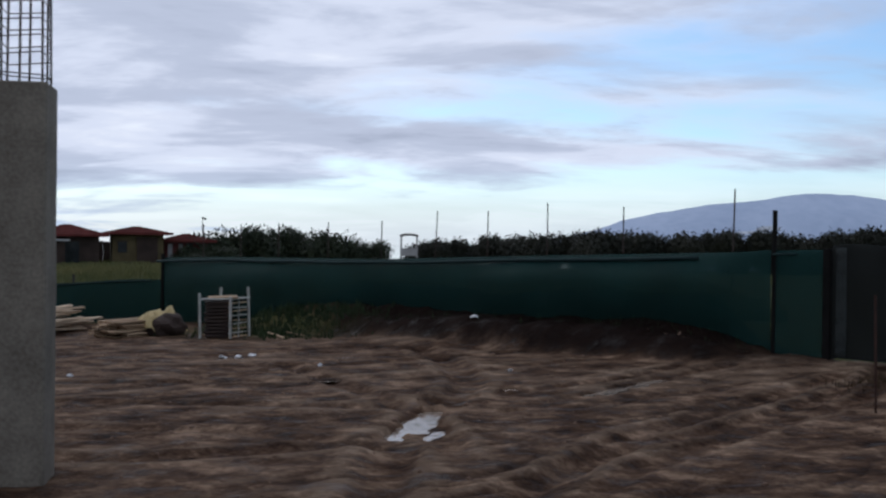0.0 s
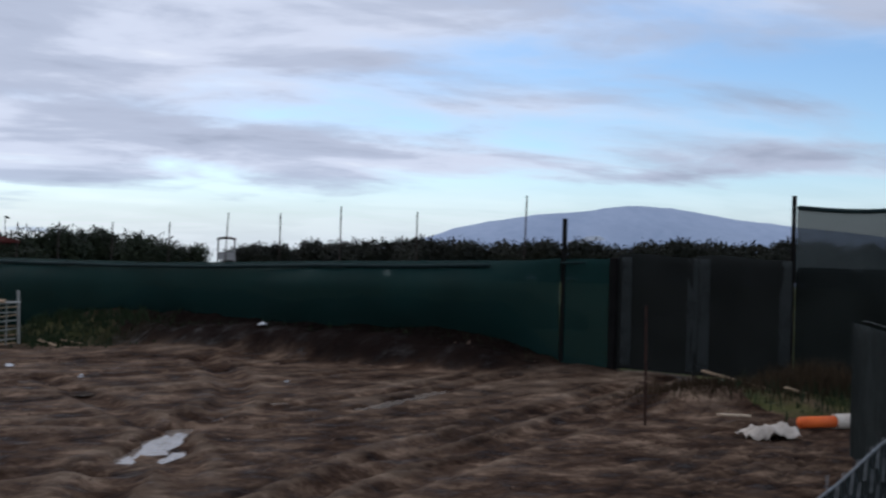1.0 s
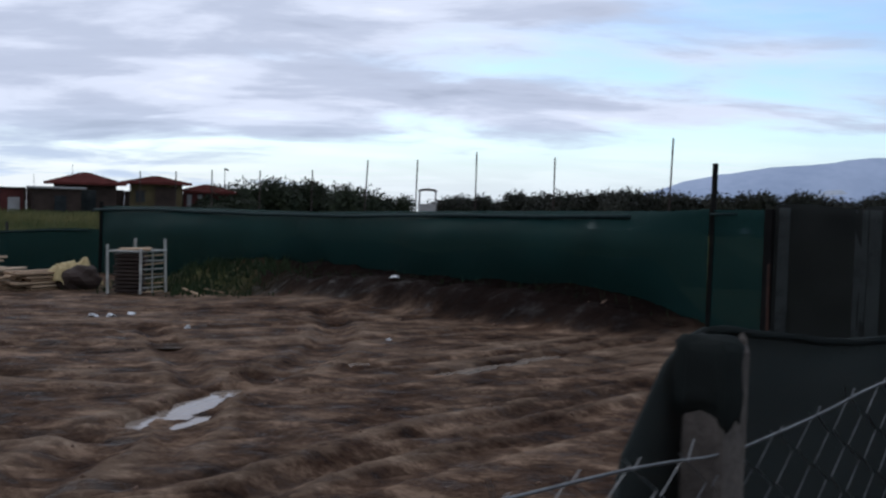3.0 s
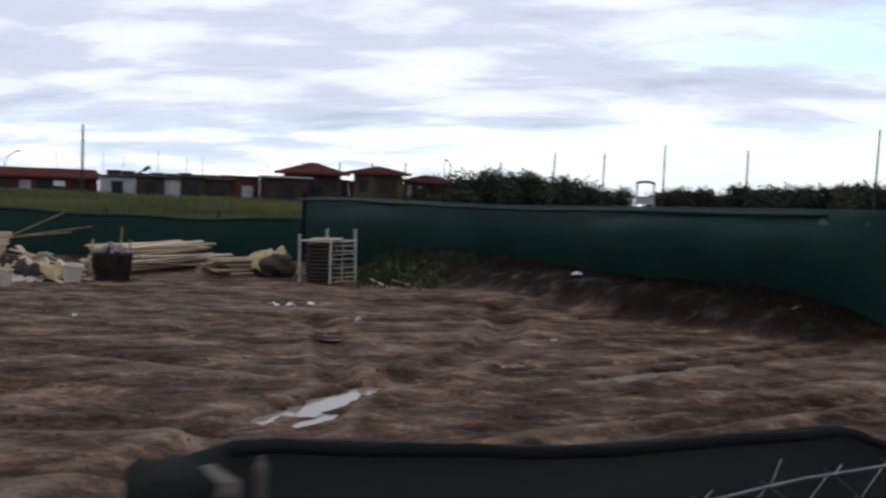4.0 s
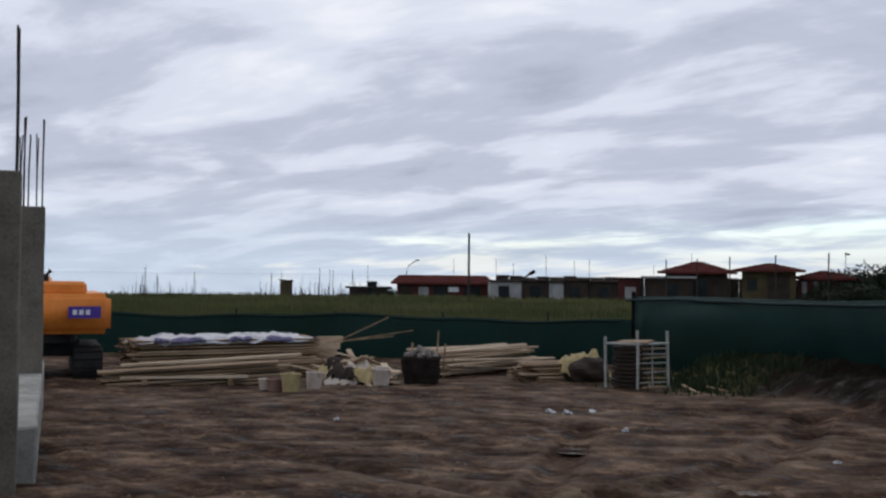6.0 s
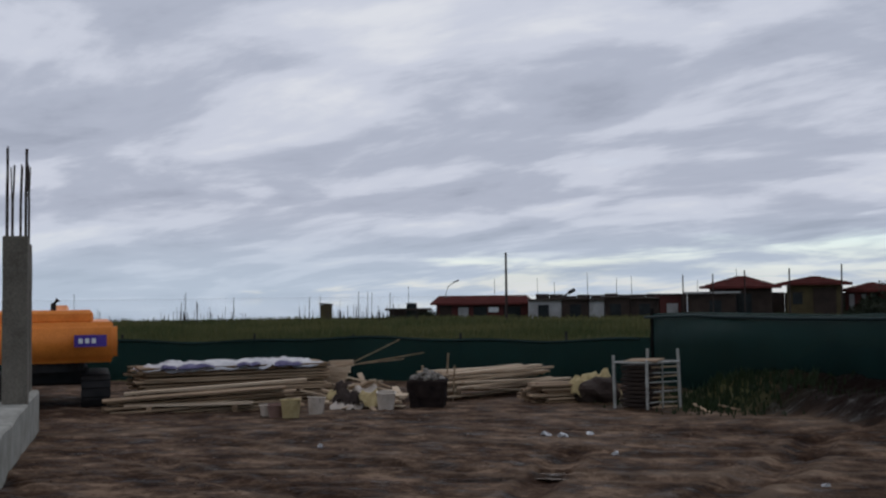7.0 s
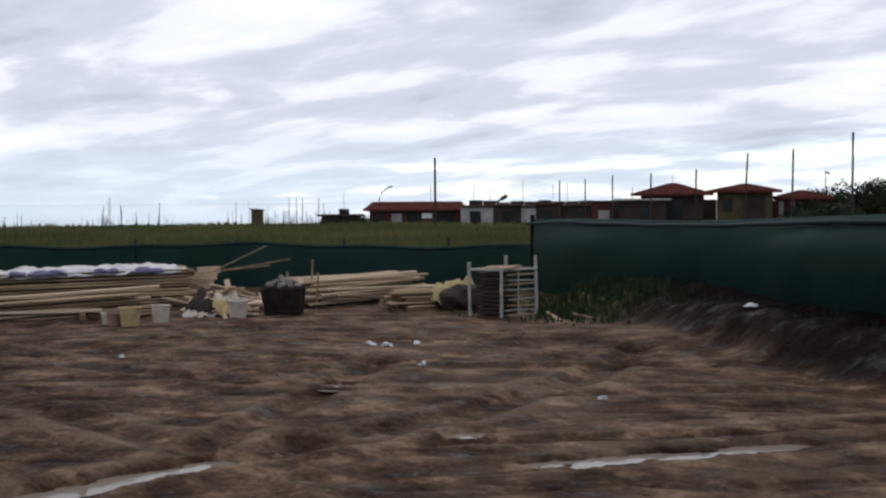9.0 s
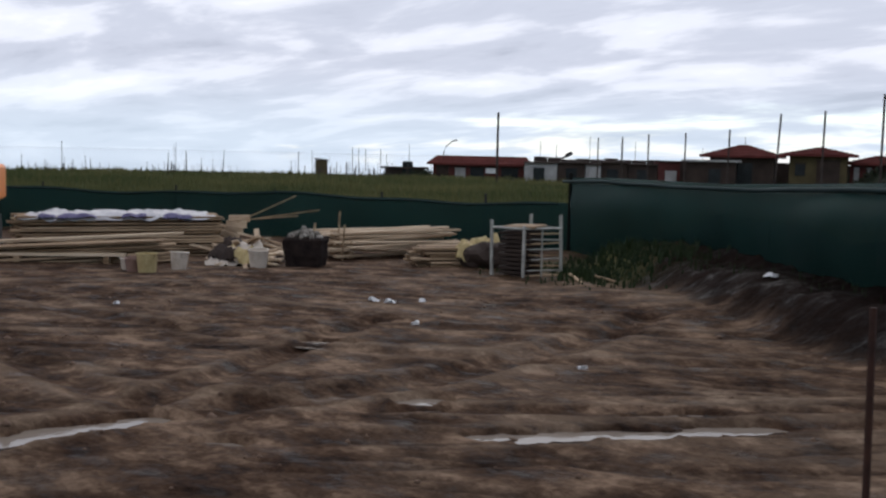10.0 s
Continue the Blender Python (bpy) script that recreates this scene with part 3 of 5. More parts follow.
def build_ground():
    xs = graded(-9.0, 6.4, 0.045, -4500, 4500)
    ys = graded(5.8, 19.6, 0.045, -1500, 4500)
    gx, gy = np.meshgrid(xs, ys, indexing="ij")
    gz = height(gx, gy)
    nx, ny = gx.shape
    co = np.stack([gx, gy, gz], -1).reshape(-1, 3)
    idx = np.arange(nx * ny).reshape(nx, ny)
    quads = np.stack([idx[:-1, :-1], idx[1:, :-1], idx[1:, 1:], idx[:-1, 1:]], -1).reshape(-1, 4)
    me = bpy.data.meshes.new("ground")
    me.vertices.add(len(co))
    me.vertices.foreach_set("co", co.astype(np.float32).ravel())
    me.loops.add(quads.size)
    me.loops.foreach_set("vertex_index", quads.astype(np.int32).ravel())
    me.polygons.add(len(quads))
    me.polygons.foreach_set("loop_start", np.arange(0, quads.size, 4, dtype=np.int32))
    me.update(calc_edges=True)
    me.validate()
    # kinds of soil: r drier and paler, g turf, b dark soil; r and b also hold painted relief shade
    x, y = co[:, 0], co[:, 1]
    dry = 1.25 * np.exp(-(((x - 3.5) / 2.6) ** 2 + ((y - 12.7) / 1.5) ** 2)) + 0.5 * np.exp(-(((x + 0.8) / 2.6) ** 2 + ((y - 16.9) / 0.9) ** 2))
    # ridge tops pale, rut floors dark: damp plus relief shading put in the colour
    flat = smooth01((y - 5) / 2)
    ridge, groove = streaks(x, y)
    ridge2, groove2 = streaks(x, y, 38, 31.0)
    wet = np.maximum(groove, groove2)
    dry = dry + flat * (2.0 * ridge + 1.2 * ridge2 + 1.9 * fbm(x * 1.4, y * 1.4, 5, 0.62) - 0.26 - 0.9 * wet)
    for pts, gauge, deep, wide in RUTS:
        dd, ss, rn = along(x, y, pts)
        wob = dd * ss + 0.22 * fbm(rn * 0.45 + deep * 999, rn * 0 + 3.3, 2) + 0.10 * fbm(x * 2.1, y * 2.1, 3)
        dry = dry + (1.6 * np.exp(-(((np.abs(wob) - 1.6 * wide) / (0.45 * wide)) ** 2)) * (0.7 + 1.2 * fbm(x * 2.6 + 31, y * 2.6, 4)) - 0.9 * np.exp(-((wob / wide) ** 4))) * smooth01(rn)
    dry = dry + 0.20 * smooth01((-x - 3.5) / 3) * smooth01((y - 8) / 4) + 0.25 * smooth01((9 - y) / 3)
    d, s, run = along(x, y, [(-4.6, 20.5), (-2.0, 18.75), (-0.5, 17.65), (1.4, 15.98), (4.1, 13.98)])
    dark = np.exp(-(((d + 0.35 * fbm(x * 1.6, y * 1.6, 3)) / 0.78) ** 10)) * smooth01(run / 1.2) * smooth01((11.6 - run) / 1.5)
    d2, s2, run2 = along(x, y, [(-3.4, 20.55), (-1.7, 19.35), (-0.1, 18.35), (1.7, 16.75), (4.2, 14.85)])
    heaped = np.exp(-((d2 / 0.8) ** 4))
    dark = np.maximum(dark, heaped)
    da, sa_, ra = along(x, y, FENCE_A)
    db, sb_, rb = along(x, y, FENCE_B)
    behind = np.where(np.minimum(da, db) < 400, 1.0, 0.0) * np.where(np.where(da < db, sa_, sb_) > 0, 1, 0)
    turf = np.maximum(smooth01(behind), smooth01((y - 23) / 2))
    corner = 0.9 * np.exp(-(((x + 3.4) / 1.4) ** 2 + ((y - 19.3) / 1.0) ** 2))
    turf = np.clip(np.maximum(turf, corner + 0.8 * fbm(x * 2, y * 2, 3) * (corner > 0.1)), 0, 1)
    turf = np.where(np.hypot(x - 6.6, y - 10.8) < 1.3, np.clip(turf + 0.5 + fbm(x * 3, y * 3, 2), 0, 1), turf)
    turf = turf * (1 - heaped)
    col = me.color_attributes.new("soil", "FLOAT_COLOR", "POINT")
    # grooves darkened for their damp and for the shade inside them
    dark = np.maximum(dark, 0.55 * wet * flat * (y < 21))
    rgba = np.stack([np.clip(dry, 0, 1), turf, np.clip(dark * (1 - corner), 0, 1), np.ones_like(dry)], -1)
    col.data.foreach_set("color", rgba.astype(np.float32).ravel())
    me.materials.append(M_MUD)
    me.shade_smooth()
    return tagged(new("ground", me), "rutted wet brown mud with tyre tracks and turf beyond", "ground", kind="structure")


build_ground()

sea = solid("water", [(-4500, -40, -2.2), (4500, -40, -2.2), (4500, 4400, -2.2), (-4500, 4400, -2.2)], [(0, 1, 2, 3)], M_SEA)
tagged(sea, "calm grey-blue sea beyond the dunes", "sea", kind="structure")


def puddle(cx, cy, hl, hw, bearing, level):
    n = 40
    a = radians(bearing)
    pts = []
    for k in range(n):
        w = 2 * math.pi * k / n
        p, q = 1.45 * hl * math.cos(w), 2.3 * hw * math.sin(w)
        pts.append((cx + p * math.sin(a) - q * math.cos(a), cy + p * math.cos(a) + q * math.sin(a), level))
    ob = solid("puddle", pts, [tuple(range(n))], M_PUDDLE)
    tagged(ob, "shallow muddy rain puddle in a wheel rut", "puddle", "rain puddles", "structure")


for row in PUDDLES:
    puddle(*row)


RIDGE_X = (-250, 220, 320, 460, 640, 820, 1010, 1160, 1300, 1460, 1780, 2300, 3400)
RIDGE_Z = (0, 2, 14, 55, 111, 137, 163, 187, 190, 167, 134, 97, 35)


def hill():
    """The long hill over the bay: a ridge of two slopes."""
    xs = np.linspace(-250, 3400, 90)
    verts, faces = [], []
    for j, (depth, k) in enumerate(((3300, 0.0), (3420, 0.55), (3560, 1.0), (3800, 0.6))):
        for x in xs:
            r = np.mean([np.interp(x + o, RIDGE_X, RIDGE_Z) for o in (-80, -40, 0, 40, 80)])
            r = r + min(1, r / 60) * (9 * noise.noise(Vector((x / 190, j, 0))) + 4 * noise.noise(Vector((x / 60, j, 5))))
            verts.append((x, depth, -3 + k * max(0, r)))
    n = len(xs)
    for j in range(3):
        for i in range(n - 1):
            faces.append((j * n + i, j * n + i + 1, (j + 1) * n + i + 1, (j + 1) * n + i))
    ob = solid("backdrop", verts, faces, M_HILLHAZE, smooth=True)
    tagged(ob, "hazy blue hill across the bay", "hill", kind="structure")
    for x, z, w, h in ((985, 62, 42, 9), (930, 48, 60, 5), (560, 30, 50, 5)):
        q = [(x - w, 3290, z - h * 0.6), (x - 0.2 * w, 3290, z - h), (x + w, 3290, z - 0.4 * h), (x + 0.5 * w, 3290, z + h), (x - 0.5 * w, 3290, z + 0.6 * h)]
        patch = solid("backdrop", q + [(a, b + 6, c) for a, b, c in q], [(0, 1, 2, 3, 4), (9, 8, 7, 6, 5)], M_SNOW)
        tagged(patch, "pale quarry scar on the far hill", "quarry", kind="structure")


hill()


# ---- fences ----
def net_sheet(name, line, top, bottom, material, parent, label="", folds=0.03, step=0.12, rows=14, bulge=0.05, thick=0.006):
    """A hanging net along a polyline, with folds, as a thin closed shell. top, bottom: heights as functions of the length run."""
    pts, run = [], 0.0
    for (ax, ay), (bx, by) in zip(line, line[1:]):
        n = math.hypot(bx - ax, by - ay)
        k = max(1, int(n / step))
        nx, ny = -(by - ay) / n, (bx - ax) / n
        for i in range(k + (1 if (bx, by) == tuple(line[-1]) else 0)):
            f = i / k
            pts.append((ax + f * (bx - ax), ay + f * (by - ay), nx, ny, run + f * n))
        run += n
    verts, faces = [], []
    full = pts[-1][4]
    for side in (0, 1):
        for x, y, nx, ny, s in pts:
            hi, lo = top(s), bottom(s)
            for j in range(rows + 1):
                v = j / rows
                off = folds * (noise.noise(Vector((s * 2.1, v * 1.2, 3.7))) + 0.5 * noise.noise(Vector((s * 6.5, v * 2.0, 9.1)))) * (0.25 + v * 1.1)
                off += -bulge * min(1.0, s / 0.9, (full - s) / 0.9) * math.sin(min(1.0, v / 0.36) * math.pi / 2) * (1.0 if v < 0.36 else math.cos((v - 0.36) / 0.64 * math.pi / 2)) * (0.8 + 0.6 * noise.noise(Vector((s * 0.35, 0, 1.3))))
                off += side * thick
                verts.append((x + nx * off, y + ny * off, hi + (lo - hi) * v))
    n, m = len(pts), rows + 1
    for side in (0, 1):
        o = side * n * m
        for i in range(n - 1):
            for j in range(rows):
                q = (o + i * m + j, o + (i + 1) * m + j, o + (i + 1) * m + j + 1, o + i * m + j + 1)
                faces.append(q if side == 0 else q[::-1])
    for i in range(n - 1):
        faces.append((i * m, n * m + i * m, n * m + (i + 1) * m, (i + 1) * m))
    return solid(name, verts, faces, material, parent, label, smooth=True)


def hem(line, level, parent, radius=0.018, drop=0.03, side=-0.035, label=""):
    pts, run = [], 0.0
    for (ax, ay), (bx, by) in zip(line, line[1:]):
        n = math.hypot(bx - ax, by - ay)
        k = max(2, int(n / 0.25))
        nx, ny = -(by - ay) / n, (bx - ax) / n
        for i in range(k):
            f = i / k
            s = run + f * n
            pts.append((ax + f * (bx - ax) + nx * side, ay + f * (by - ay) + ny * side, level(s) - drop + 0.02 * noise.noise(Vector((s * 0.8, 2.2, 0)))))
        run += n
    return part("rope", tube(pts, radius, 5), M_HEM, parent, label, True)


def on_a(x):
    return float(np.interp(x, [p[0] for p in FENCE_A], [p[1] for p in FENCE_A]))


def run_a(x):
    s = 0.0
    for (ax, ay), (bx, by) in zip(FENCE_A, FENCE_A[1:]):
        n = math.hypot(bx - ax, by - ay)
        if x <= bx:
            return s + n * (x - ax) / (bx - ax)
        s += n
    return s


def interp(table):
    xs, ys = [a for a, _ in table], [b for _, b in table]
    return lambda s: float(np.interp(s, xs, ys))


def long_fence():
    t = tagged(new("net_fence"), "long green shade-net fence on thin steel poles", "fence")
    top = interp([(run_a(x), z) for x, z in ((-6.31, 1.21), (-4.7, 1.26), (-1.5, 1.28), (1.34, 1.40), (3.8, 1.49), (4.19, 1.53))])
    bottom = interp([(run_a(x), z) for x, z in ((-6.31, -0.15), (-4.4, -0.12), (-2.9, 0.10), (-1.5, 0.26), (3.2, 0.30), (3.9, 0.12), (4.19, 0.05))])
    net_sheet("net", FENCE_A, top, bottom, M_NET, t, folds=0.07, bulge=0.40, rows=20)
    hem([*FENCE_A[:3], (3.6, on_a(3.6))], lambda s: top(s) - 0.04, t, 0.028, 0.03, -0.15)
    for x, z, lean in ((-5.3, 1.92, 0.0), (-4.4, 1.92, 0.0), (-3.55, 1.95, 0.0), (-2.5, 1.95, 0.01), (-1.45, 1.97, 0.03), (-0.44, 2.13, 0.10), (0.41, 2.12, 0.03), (1.32, 2.23, 0.0), (2.39, 2.15, 0.0), (3.78, 2.38, 0.05)):
        y = on_a(x) + 0.05
        part("pole", tube([(x - lean, y, ground_height(x, y) - 0.3), (x - lean / 2, y, z / 2), (x, y, z)], 0.011, 6), M_STEEL, t)
    for x, z, r in ((-6.31, 1.30, 0.04), (4.22, 2.07, 0.034)):
        y = on_a(x) - 0.02
        part("post", tube([(x, y, ground_height(x, y) - 0.3), (x + 0.01, y, z)], r, 8), M_POST, t)
    return t


def side_fence():
    t = tagged(new("net_fence"), "low sagging green shade-net fence before the meadow", "fence")
    total = sum(math.hypot(b[0] - a[0], b[1] - a[1]) for a, b in zip(FENCE_B, FENCE_B[1:]))
    top = lambda s: 0.66 + 0.06 * (s / total) + 0.035 * math.sin(s * 0.9) + 0.02 * math.sin(s * 2.3)
    net_sheet("net", FENCE_B, top, lambda s: -0.3, M_NET, t, folds=0.05)
    hem(FENCE_B, lambda s: top(s), t, 0.02)
    for x, y, z in ((-8.1, 21.75, 0.85), (-10.4, 21.2, 0.8), (-12.6, 20.2, 0.78), (-14.6, 19.1, 0.8), (-17.0, 17.3, 0.8)):
        part("post", tube([(x, y + 0.06, -0.5), (x, y + 0.06, z)], 0.025, 6), M_BLACKM, t)


def gate():
    t = tagged(new("yard_gate"), "closed double gate covered in dark shade netting", "gate")
    a, b = Vector((4.78, 13.78)), Vector((6.36, 12.13))
    n = (b - a).normalized()
    mid_ = a + 0.5 * (b - a)
    part("gate_post", box((0.10, 0.10, 1.75), (a.x, a.y, 0.68), (0, 0, math.degrees(math.atan2(n.y, n.x))), 0.008), M_POST, t)
    for p, q in ((a + 0.09 * n, mid_ - 0.01 * n), (mid_ + 0.01 * n, b + 0.02 * n)):
        leaf = part("gate_leaf", box((0.01, 0.01, 0.01), (p.x, p.y, 0.2)), M_BLACKM, t)
        for e in (p, q):
            part("stile", tube([(e.x, e.y, 0.1), (e.x, e.y, 1.58)], 0.022, 8), M_STEEL, leaf)
        for z in (0.14, 0.85, 1.56):
            part("rail", tube([(p.x, p.y, z), (q.x, q.y, z)], 0.018, 8), M_STEEL, leaf)
        net_sheet("net", [(p.x - 0.04, p.y - 0.04), (q.x - 0.04, q.y - 0.04)], lambda s: 1.60 + 0.02 * math.sin(5 * s), lambda s: 0.12, M_GATENET, leaf, folds=0.03, bulge=0.02)
        w = (q - p)
        for f in (0.06, 0.94):
            e = p + f * w
            net_sheet("net_strip", [(e.x - 0.07 * n.x, e.y - 0.07 * n.y - 0.085), (e.x + 0.07 * n.x, e.y + 0.07 * n.y - 0.085)], lambda s: 1.57, lambda s: 0.16, M_NETMID, leaf, folds=0.01, bulge=0.0)
    # green strip between the long net and the gate
    g = tagged(new("narrow_net_fence"), "narrow green net panel beside the gate", "fence")
    net_sheet("net", [(4.21, 14.27), (4.74, 13.82)], lambda s: 1.52 + 0.03 * s, lambda s: 0.04, M_NET, g, folds=0.03, bulge=0.02)
    hem([(4.21, 14.27), (4.74, 13.82)], lambda s: 1.50 + 0.03 * s, g, 0.014)


def tall_screen():
    t = tagged(new("net_screen"), "tall screen of thin grey and dark netting on a steel post", "fence")
    line = [(6.44, 12.06), (8.0, 11.75), (10.5, 11.2), (14.0, 10.6)]
    part("post", tube([(6.41, 12.08, 0.0), (6.41, 12.08, 2.34)], 0.028, 8), M_POST, t)
    top = lambda s: 2.22 - 0.05 * math.sin(s * 1.9) + 0.03 * s
    net_sheet("net", line, top, lambda s: 1.45, M_NETGREY, t, folds=0.03)
    net_sheet("lower_net", line, lambda s: 1.5, lambda s: 0.0, M_NETDARK, t, folds=0.04)
    hem(line, top, t, 0.03, 0.02)
    for x, y in ((8.0, 11.78), (10.5, 11.23)):
        part("post", tube([(x, y, 0.0), (x, y, 2.3)], 0.025, 8), M_BLACKM, t)


long_fence()
side_fence()
gate()
tall_screen()


# ---- wire fence beside the walk ----
WIRE = [(-0.55, -0.30), (0.58, 0.99), (2.05, 2.66), (2.56, 3.24), (2.92, 3.78), (3.40, 4.55), (3.90, 5.45), (4.38, 6.45), (4.75, 7.35), (5.10, 8.35)]


def wire_point(s):
    for (ax, ay), (bx, by) in zip(WIRE, WIRE[1:]):
        n = math.hypot(bx - ax, by - ay)
        if s <= n:
            return ax + (bx - ax) * s / n, ay + (by - ay) * s / n, -(by - ay) / n, (bx - ax) / n
        s -= n
    return bx, by, -(by - ay) / n, (bx - ax) / n


WIRE_LEN = sum(math.hypot(b[0] - a[0], b[1] - a[1]) for a, b in zip(WIRE, WIRE[1:]))
# length run to the draped stake
POST_AT = math.hypot(1.13, 1.29) + math.hypot(1.47, 1.67)


def wire_top(s):
    prof = ((-4, 1.26), (-1.6, 1.27), (-0.9, 1.28), (-0.5, 1.295), (-0.2, 1.295), (0.0, 1.285), (0.15, 1.295), (0.35, 1.31), (0.6, 1.325), (0.8, 1.33), (1.1, 1.24), (2.0, 1.12), (9, 1.10))
    return float(np.interp(s - POST_AT, [p[0] for p in prof], [p[1] for p in prof])) + 0.003 * math.sin(s * 9.0)


def wire_fence():
    t = tagged(new("wire_fence"), "galvanised chain-link fence on wooden stakes beside the path", "fence")
    # top wire
    pts = []
    for i in range(int(WIRE_LEN / 0.06)):
        x, y, nx, ny = wire_point(i * 0.06)
        pts.append((x, y, wire_top(i * 0.06) + 0.004 * noise.noise(Vector((i * 0.3, 0, 0)))))
    part("top_wire", tube(pts, 0.0018, 5), M_GALV, t, smooth=True)
    # woven strands: each zigzags down; neighbours hook into each other
    cell = 0.046
    verts, faces = [], []
    count = int(WIRE_LEN / cell)
    rows = 24
    for k in range(count):
        s0 = (k + 0.5) * cell
        if s0 < 0.8 or s0 > POST_AT + 2.0:
            continue
        ring_prev = None
        deep = rows
        for j in range(-1, deep):
            if j < 0:
                s, z, out = s0 + cell * (0.2 if k % 2 else -0.2), wire_top(s0) + (0.008 if k % 7 else 0.022) + 0.008 * noise.noise(Vector((k * 3.3, 1, 0))), 0.0
            else:
                s = s0 + (cell * 0.5 if (j + k) % 2 else -cell * 0.5) * 1.02 + 0.004 * noise.noise(Vector((k * 1.7, j * 0.9, 2)))
                z = wire_top(s0) - j * cell * 0.62
                out = 0.003 if (j + k) % 2 else -0.003
            x, y, nx, ny = wire_point(s)
            x, y = x + nx * out, y + ny * out
            tx, ty = ny, -nx
            r = 0.0008
            base = len(verts)
            verts += [(x + tx * r, y + ty * r, z), (x - tx * r * 0.5 + nx * r, y - ty * r * 0.5 + ny * r, z), (x - tx * r * 0.5 - nx * r, y - ty * r * 0.5 - ny * r, z)]
            if ring_prev is not None:
                for a in range(3):
                    faces.append((ring_prev + a, ring_prev + (a + 1) % 3, base + (a + 1) % 3, base + a))
            ring_prev = base
    mesh = solid("wire_mesh", verts, faces, M_GALV, t)
    tagged(mesh, kind="stuff")
    # dark net behind the wire
    inner = []
    for i in range(int(WIRE_LEN / 0.04)):
        x, y, nx, ny = wire_point(i * 0.04)
        off = 0.012 + 0.05 * float(smooth01(np.array([(i * 0.04 - POST_AT + 0.20) / 0.14]))[0])
        inner.append((x + nx * off, y + ny * off))
    top = interp([(POST_AT + a, b) for a, b in ((-4, 1.22), (-1.6, 1.25), (-0.9, 1.262), (-0.5, 1.265), (-0.26, 1.235), (-0.15, 1.25), (-0.06, 1.305), (-0.03, 1.34), (0.0, 1.38), (0.05, 1.405), (0.12, 1.400), (0.27, 1.380), (0.40, 1.366), (0.55, 1.360), (0.75, 1.352), (1.0, 1.28), (1.5, 1.16), (2.2, 1.10), (9, 1.08))])
    net_sheet("net", inner, top, lambda s: 0.02, M_NETWALK, t, folds=0.010, bulge=0.0, step=0.03, rows=18)
    roll = []
    for k in range(24):
        s = POST_AT + 0.05 + 0.036 * k
        x, y, nx, ny = wire_point(s)
        roll.append((x + nx * 0.052, y + ny * 0.052, top(s) - 0.004 + 0.004 * noise.noise(Vector((k * 0.6, 0, 0)))))
    part("net_edge", tube(roll, 0.006, 6), M_NETDARK, t, "rolled black net edge", True)
    # stakes
    for s, h, w in ((POST_AT + 0.011, 1.395, 0.056), (POST_AT + 0.062, 1.405, 0.010), (POST_AT + 3.0, 1.05, 0.06), (POST_AT - 2.4, 1.20, 0.06)):
        x, y, nx, ny = wire_point(s)
        x, y = x + nx * 0.022, y + ny * 0.022
        bm = box((w, min(w, 0.05), h + 0.3), (0, 0, 0), (0, 0, 0), 0.006)
        bmesh.ops.subdivide_edges(bm, edges=[e for e in bm.edges if abs(e.verts[0].co.z - e.verts[1].co.z) > 0.5], cuts=10)
        for v in bm.verts:
            v.co.x += 0.006 * noise.noise(Vector((v.co.z * 3, v.co.x * 9, s)))
            v.co.y += 0.006 * noise.noise(Vector((v.co.z * 3, v.co.y * 9, s + 5)))
            if v.co.z > 0.5:
                v.co.z += 0.016 * noise.noise(Vector((v.co.x * 40, v.co.y * 40, s)))
        bmesh.ops.transform(bm, matrix=pose(x, y, (h - 0.3) / 2, 0, 0, math.degrees(math.atan2(-nx, ny))), verts=bm.verts)
        part("stake", bm, M_STAKE, t, "split grey wooden stake")
    # black netting folded over the stake's head
    x, y, nx, ny = wire_point(POST_AT - 0.004)
    bm = box((0.046, 0.064, 0.085), (0, 0, 0), (0, 0, 0), 0.008)
    bmesh.ops.subdivide_edges(bm, edges=bm.edges[:], cuts=3, use_grid_fill=True)
    for v in bm.verts:
        f = noise.noise_vector(v.co * 38)
        v.co += 0.004 * f
        if v.co.z < -0.02:
            v.co.z += 0.035 * noise.noise(Vector((v.co.x * 45, v.co.y * 20, 3))) - 0.6 * v.co.x
    bmesh.ops.transform(bm, matrix=pose(x + nx * 0.022, y + ny * 0.022, 1.360, 0, 0, math.degrees(math.atan2(-nx, ny))), verts=bm.verts)
    part("net_cap", bm, M_NETDARK, t, "black netting folded over the stake", True)


wire_fence()


